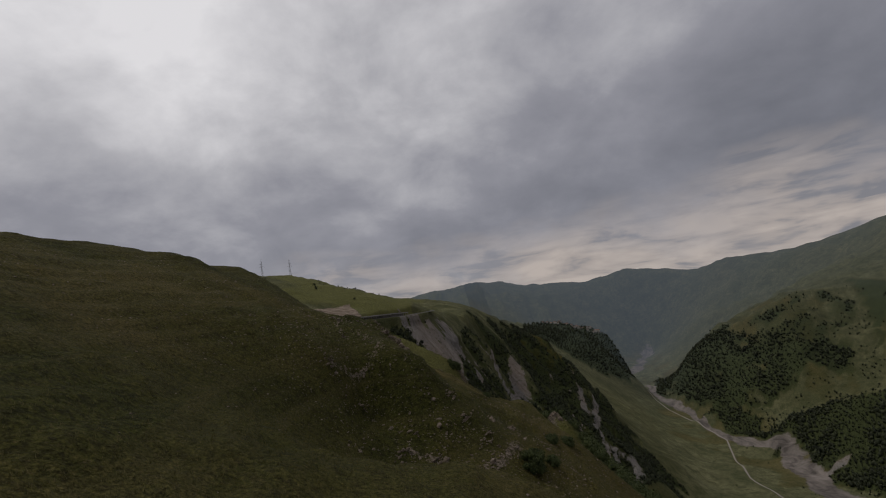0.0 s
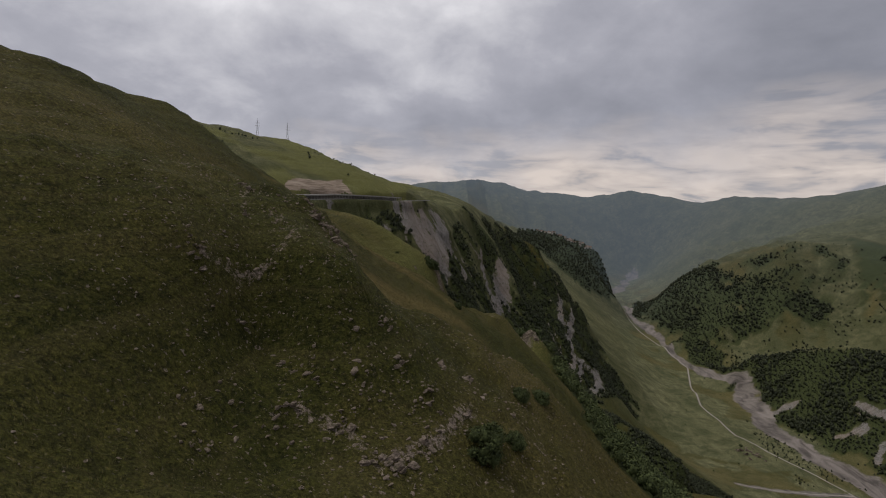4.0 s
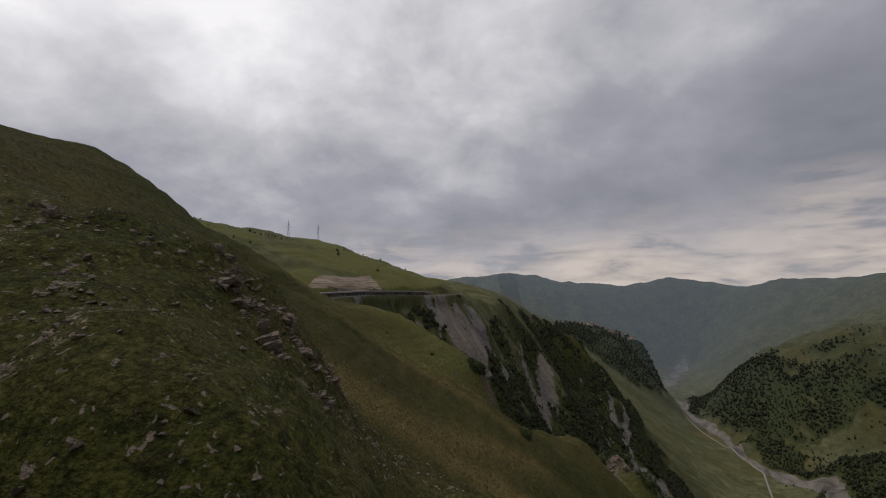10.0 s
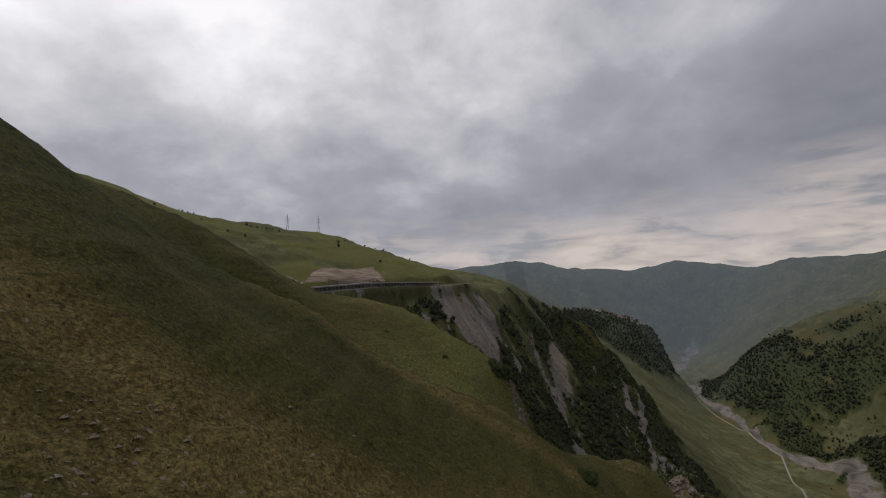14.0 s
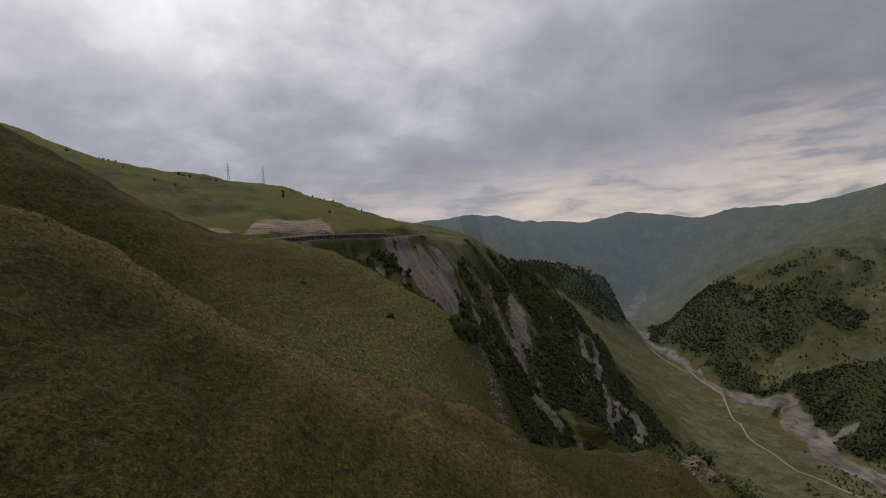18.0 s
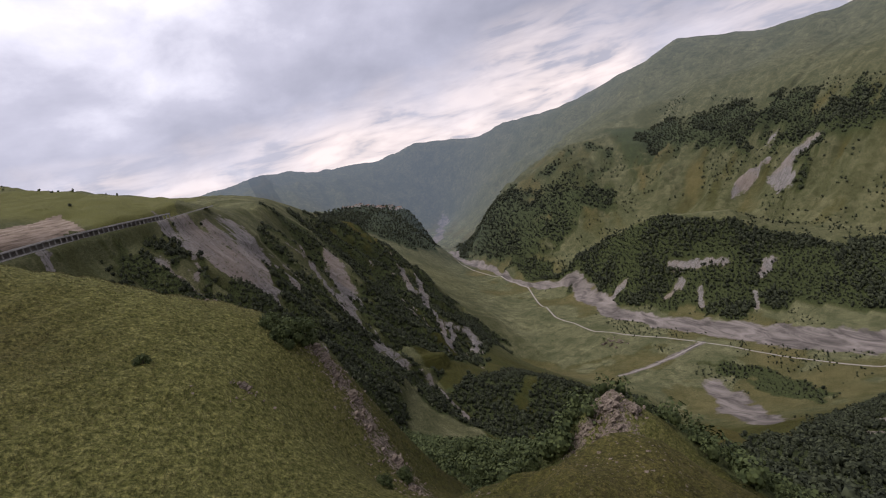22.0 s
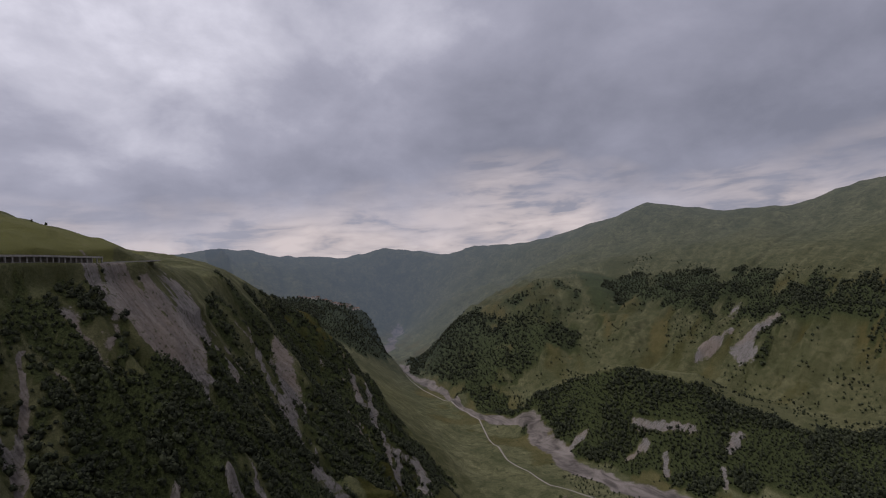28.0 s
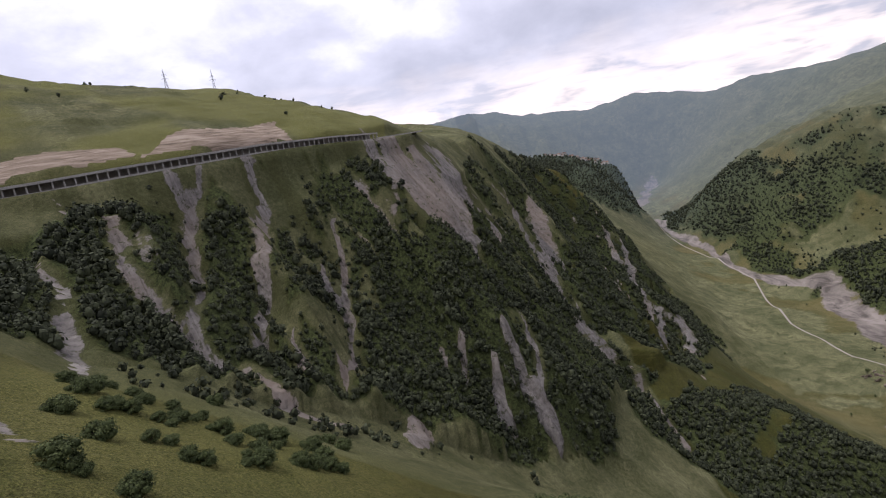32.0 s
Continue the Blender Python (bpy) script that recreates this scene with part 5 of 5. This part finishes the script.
tx, ty = srng.uniform(-75, 34, 120000), srng.uniform(8, 285, 120000)
lane = np.interp(ty, [0, 60, 110, 200, 300], [4, 3, -3, -4, -10])
keep_tuft = srng.random(120000) < np.exp(-(np.maximum(np.abs(tx - lane) - 14, 0) / 20) ** 2) * (0.75 - 0.5 * cover_at(stony, tx, ty))
tx, ty = tx[keep_tuft], ty[keep_tuft]
tz, n = ground_z(tx, ty), len(tx)
blades = 5
ang = srng.uniform(0, 2 * math.pi, (n, blades))
tall = srng.uniform(0.08, 0.24, (n, blades)) * (0.7 + 0.7 * cover_at(dry, tx, ty))[:, None]
root_p = np.stack([tx, ty, tz], 1)[:, None, :] + srng.normal(size=(n, blades, 3)) * np.array([0.16, 0.16, 0.0])
side = np.stack([np.cos(ang), np.sin(ang), 0 * ang], -1) * 0.035
tip_p = root_p + np.stack([np.sin(ang) * tall * 0.5, -np.cos(ang) * tall * 0.5, tall], -1)
tri_v = np.stack([root_p - side - [0, 0, 0.06], root_p + side - [0, 0, 0.06], tip_p], 2).reshape(-1, 3)
me = raw_mesh("grass_tufts", tri_v, np.arange(len(tri_v)), np.full(len(tri_v) // 3, 3))
me.materials.append(BLADE_M)
tagged(new("grass_tufts", me), "dry and green grass tufts on the mountain slope", "grass", kind="stuff")


# ---- road, gallery, tracks ----
def ribbon(name, line, width, lift, step, mat, label, category, thick=0.0, side=0.0):
    pts = densify(line, step)
    verts, loops = [], []
    for i, p in enumerate(pts):
        a, b = pts[max(i - 1, 0)], pts[min(i + 1, len(pts) - 1)]
        d = Vector((b[0] - a[0], b[1] - a[1], 0)).normalized()
        nrm = Vector((-d.y, d.x, 0))
        for s in (-0.5, -0.17, 0.17, 0.5):
            q = Vector((p[0], p[1], 0)) + nrm * (s * width + side)
            zz = p[2] + lift if len(p) > 2 else z_at(q.x, q.y) + lift - (0.25 * lift if abs(s) > 0.4 else 0)
            verts.append((q.x, q.y, zz))
    for i in range(len(pts) - 1):
        for k in range(3):
            loops += [4 * i + k, 4 * i + k + 1, 4 * i + 5 + k, 4 * i + 4 + k]
    me = raw_mesh(name, verts, loops, np.full(len(loops) // 4, 4), True)
    me.materials.append(mat)
    return tagged(new(name, me), label, category, kind="structure")


FULL_ROAD = [(-345, 500, 534), (-300, 518, 535.5)] + ROAD + [(-30, 815, 545), (-40, 860, 546)]
ribbon("road", FULL_ROAD, 8.5, 0.12, 6, ASPHALT_M, "grey asphalt mountain road along the gorge rim", "road")
ribbon("dirt_track", TRACK, 4.6, 0.5, 12, DUST_M, "pale dusty track winding over the valley meadow", "track")
ribbon("side_track", SIDE_TRACK, 4.2, 0.5, 8, DUST_M, "pale gravel side track", "track")

gallery = thing("avalanche_gallery", (-168, 621, 542), "long concrete avalanche gallery with open columns beside the road", "road gallery")
BAY = 4.6
GAL = densify(FULL_ROAD[:9], BAY)
col_bm = bmesh.new()
box(col_bm, (0.75, 0.9, 4.6), (0, 0, 2.1), None, 0.06)
box(col_bm, (1.1, 1.2, 0.5), (0, 0, 4.25), None, 0.05)
col_me = bpy.data.meshes.new("column")
col_bm.to_mesh(col_me)
col_bm.free()
col_me.materials.append(CONCRETE_M)
inverse = gallery.matrix_world.inverted()
rims, backs = [], []
for i, p in enumerate(GAL):
    a, b = GAL[max(i - 1, 0)], GAL[min(i + 1, len(GAL) - 1)]
    d = Vector((b[0] - a[0], b[1] - a[1], 0)).normalized()
    out_n = Vector((d.y, -d.x, 0))
    rims.append(Vector(p) + out_n * 5.0)
    backs.append(Vector(p) - out_n * 5.0)
    ob = new("column", col_me)
    ob.parent = gallery
    ob.matrix_local = inverse @ Matrix.Translation(rims[-1]) @ pose(0, 0, 0, 0, 0, math.degrees(math.atan2(d.y, d.x)))


def swept(name, section, mat, label=""):
    """A beam along the gallery; section: corner pairs (share from rim to back, height)."""
    verts, loops, k = [], [], len(section)
    for r, bk in zip(rims, backs):
        for u, h in section:
            verts.append(tuple(inverse @ (r + (bk - r) * u + Vector((0, 0, h)))))
    for i in range(len(rims) - 1):
        for j in range(k):
            loops += [k * i + j, k * i + (j + 1) % k, k * (i + 1) + (j + 1) % k, k * (i + 1) + j]
    me = raw_mesh(name, verts, loops, np.full(len(loops) // 4, 4))
    me.materials.append(mat)
    ob = new(name, me)
    ob.parent = gallery
    return tagged(ob, label)


swept("roof_slab", [(-0.10, 4.4), (1.1, 4.9), (1.1, 5.6), (-0.10, 5.1)], ROOF_M, "stained concrete roof slab")
swept("edge_beam", [(-0.14, 4.0), (-0.05, 4.0), (-0.05, 5.35), (-0.14, 5.35)], CONCRETE_M)
swept("back_wall", [(0.96, -0.5), (1.05, -0.5), (1.05, 5.0), (0.96, 5.0)], ROOF_M)
swept("footing", [(-0.16, -2.6), (0.06, -2.6), (0.06, 0.15), (-0.16, 0.15)], CONCRETE_M)

wall = thing("roadside_wall", (-60, 765, 543), "low grey concrete wall on the outer road edge", "wall")
bm = bmesh.new()
for a, b in zip(FULL_ROAD[8:], FULL_ROAD[9:-1]):
    pts = densify([a, b], 6)
    for p, q in zip(pts, pts[1:]):
        d = (Vector(q) - Vector(p)).normalized()
        o = Vector((d.y, -d.x, 0)) * 4.6
        beam(bm, Vector(p) + o - Vector(wall.location) + Vector((0, 0, 0.5)), Vector(q) + o - Vector(wall.location) + Vector((0, 0, 0.5)), 1.1)
part("parapet", bm, CONCRETE_M, wall)


# ---- power pylons ----
def pylon(at, tall, turn):
    root = thing("power_pylon", (*at, z_at(*at)), "grey lattice steel power pylon on the grassy hill", "pylon", "pylons on the hill", turn)
    foot, waist, top = 2.6, 0.75, 0.45
    corner = [(1, 1), (-1, 1), (-1, -1), (1, -1)]
    for cx, cy in corner:
        bm = bmesh.new()
        beam(bm, (cx * foot, cy * foot, -0.6), (cx * waist, cy * waist, tall * 0.62), 0.30)
        beam(bm, (cx * waist, cy * waist, tall * 0.62), (cx * top, cy * top, tall), 0.24)
        part("leg", bm, STEEL_M, root)
    bm = bmesh.new()
    levels = [0, 0.16, 0.30, 0.42, 0.53, 0.62, 0.70, 0.78, 0.86, 0.94]
    span = [foot + (waist - foot) * min(l / 0.62, 1) + (top - waist) * max(0, (l - 0.62) / 0.38) for l in levels]
    for (l0, s0), (l1, s1) in zip(zip(levels, span), zip(levels[1:], span[1:])):
        for (ax, ay), (bx, by) in zip(corner, corner[1:] + corner[:1]):
            beam(bm, (ax * s0, ay * s0, l0 * tall), (bx * s1, by * s1, l1 * tall), 0.14)
            beam(bm, (bx * s0, by * s0, l0 * tall), (ax * s1, ay * s1, l1 * tall), 0.14)
    part("lattice", bm, STEEL_M, root)
    for h, reach in ((0.62, 4.4), (0.78, 3.2)):
        bm = bmesh.new()
        for s in (-1, 1):
            for o in (-0.4, 0.4):
                beam(bm, (0, o, h * tall), (s * reach, 0, h * tall + 0.2), 0.2)
                beam(bm, (0, o, h * tall + 1.3), (s * reach, 0, h * tall + 0.2), 0.16)
        arm = part("crossarm", bm, STEEL_M, root)
        for s in (-1, 1):
            bm = bmesh.new()
            for j in range(6):
                bmesh.ops.create_cone(bm, cap_ends=True, segments=8, radius1=0.16, radius2=0.10, depth=0.16,
                                      matrix=Matrix.Translation((s * reach, 0, h * tall - 0.1 - 0.22 * j)))
            part("insulator", bm, GLASS_M, arm)
    bm = bmesh.new()
    beam(bm, (0, 0, tall - 0.5), (0, 0, tall + 2.6), 0.22)
    part("peak", bm, STEEL_M, root)


pylon((-384, 1050), 34, 20)
pylon((-353, 1140), 36, 20)


# ---- village on the far terrace, ruin and lone trees on the valley floor ----
def house(at, size, turn, roofed):
    w, l, h = size
    root = thing("house", (*at, z_at(*at)), "small pale village house with a rusty pitched roof", "house", "village houses", turn)
    bm = box(bmesh.new(), (w, l, h + 6), (0, 0, h / 2 - 3), None, 0.05)
    part("wall", bm, PLASTER_M, root)
    bm = bmesh.new()
    o = 0.5
    v = [bm.verts.new(c) for c in ((-w / 2 - o, -l / 2 - o, h), (w / 2 + o, -l / 2 - o, h), (w / 2 + o, l / 2 + o, h), (-w / 2 - o, l / 2 + o, h), (0, -l / 2 - o, h + roofed), (0, l / 2 + o, h + roofed))]
    for f in ((0, 1, 4), (2, 3, 5), (1, 2, 5, 4), (3, 0, 4, 5), (3, 2, 1, 0)):
        bm.faces.new([v[i] for i in f])
    part("roof", bm, TILE_M, root)
    for s in (-1, 1):
        for k in (-0.28, 0.28):
            bm = box(bmesh.new(), (1.3, 0.12, 1.4), (k * w, s * (l / 2 + 0.03), h * 0.55))
            part("window", bm, GLASS_M, root)
    return root


hrng = random.Random(21)
for i in range(34):
    hx, hy = 470 + 9.5 * i + hrng.uniform(-8, 8), 2830 - 1.3 * i + hrng.uniform(-45, 30)
    house((hx, hy), (hrng.uniform(8, 14), hrng.uniform(10, 20), hrng.uniform(5, 9)), hrng.uniform(0, 180), hrng.uniform(2, 4))

ruin = thing("stone_ruin", (690, 1110, z_at(690, 1110)), "tumbled grey stone ruin beside the track", "ruin")
for i in range(16):
    bm = rock_bmesh(hrng, (hrng.uniform(1.5, 4.5), hrng.uniform(0.8, 1.6), hrng.uniform(0.8, 2.2)), 9, 1)
    rx, ry = hrng.gauss(0, 14), hrng.gauss(0, 12)
    bmesh.ops.transform(bm, matrix=pose(rx, ry, z_at(690 + rx, 1110 + ry) - z_at(690, 1110) + 0.4, 0, 0, hrng.uniform(0, 180)), verts=bm.verts)
    part("wall_heap", bm, STONE_M, ruin)


def tree(at, tall, seed):
    root = thing("tree", (*at, z_at(*at)), "lone dark broadleaf tree on the valley meadow", "tree", "meadow trees", seed * 40)
    bm = bmesh.new()
    bmesh.ops.create_cone(bm, cap_ends=True, segments=8, radius1=tall * 0.035, radius2=tall * 0.014, depth=tall * 0.7, matrix=Matrix.Translation((0, 0, tall * 0.3)))
    for k in range(5):
        beam(bm, (0, 0, tall * (0.3 + 0.06 * k)), (tall * 0.22 * math.cos(k * 2.4), tall * 0.22 * math.sin(k * 2.4), tall * (0.55 + 0.06 * k)), tall * 0.012)
    part("trunk", bm, BARK_M, root)
    rng = np.random.default_rng(seed)
    c = np.array([(tall * 0.2 * math.cos(k * 2.4) * (k > 0), tall * 0.2 * math.sin(k * 2.4) * (k > 0), tall * (0.9 - 0.07 * k)) for k in range(7)])
    verts = leaf_arrays(rng, 500, c, np.full(7, tall * 0.2), tall * 0.045)
    me = raw_mesh("crown", verts, np.arange(len(verts)), np.full(len(verts) // 4, 4))
    me.materials.append(LEAF_M)
    crown = new("crown", me)
    crown.parent = root


for i, (tx0, ty0, tall) in enumerate(((683, 1128, 11), (640, 1060, 6), (560, 1010, 6), (575, 1150, 5), (720, 990, 6), (610, 1240, 6), (655, 1330, 7), (505, 1120, 6))):
    tree((tx0, ty0), tall, i + 1)

# shale breaking through the turf all over the lower face of the rib
for at, slabs, radius, size in (((-10.2, 78.1), 9, 1.4, 1.0), ((-14.3, 76.5), 8, 1.3, 0.9), ((-14.0, 70.6), 8, 1.5, 0.9), ((-3.4, 86.0), 9, 1.3, 1.1), ((-0.2, 90.0), 10, 1.2, 1.2), ((-2.4, 94.1), 9, 1.2, 1.1),
                                ((-6.0, 90.5), 7, 1.4, 0.9), ((5.0, 96.0), 9, 1.3, 1.2), ((8.0, 98.6), 9, 1.3, 1.1), ((4.0, 88.0), 9, 1.3, 1.2), ((-12.5, 86.5), 7, 1.3, 0.8), ((14.5, 99.0), 8, 1.3, 1.1)):
    root = thing("rock_outcrop", (*at, z_at(*at)), "low broken shale beds showing through the grass", "rock outcrop", "outcrops on the rib")
    beds(root, at, slabs, radius, size, 18)
for _ in range(46):
    lay_stone(prng.uniform(-18, 9), prng.uniform(72, 99), 0.12 + 0.34 * prng.random() ** 1.8, 40, "pale weathered shale boulder in the turf", "boulders on the slope")
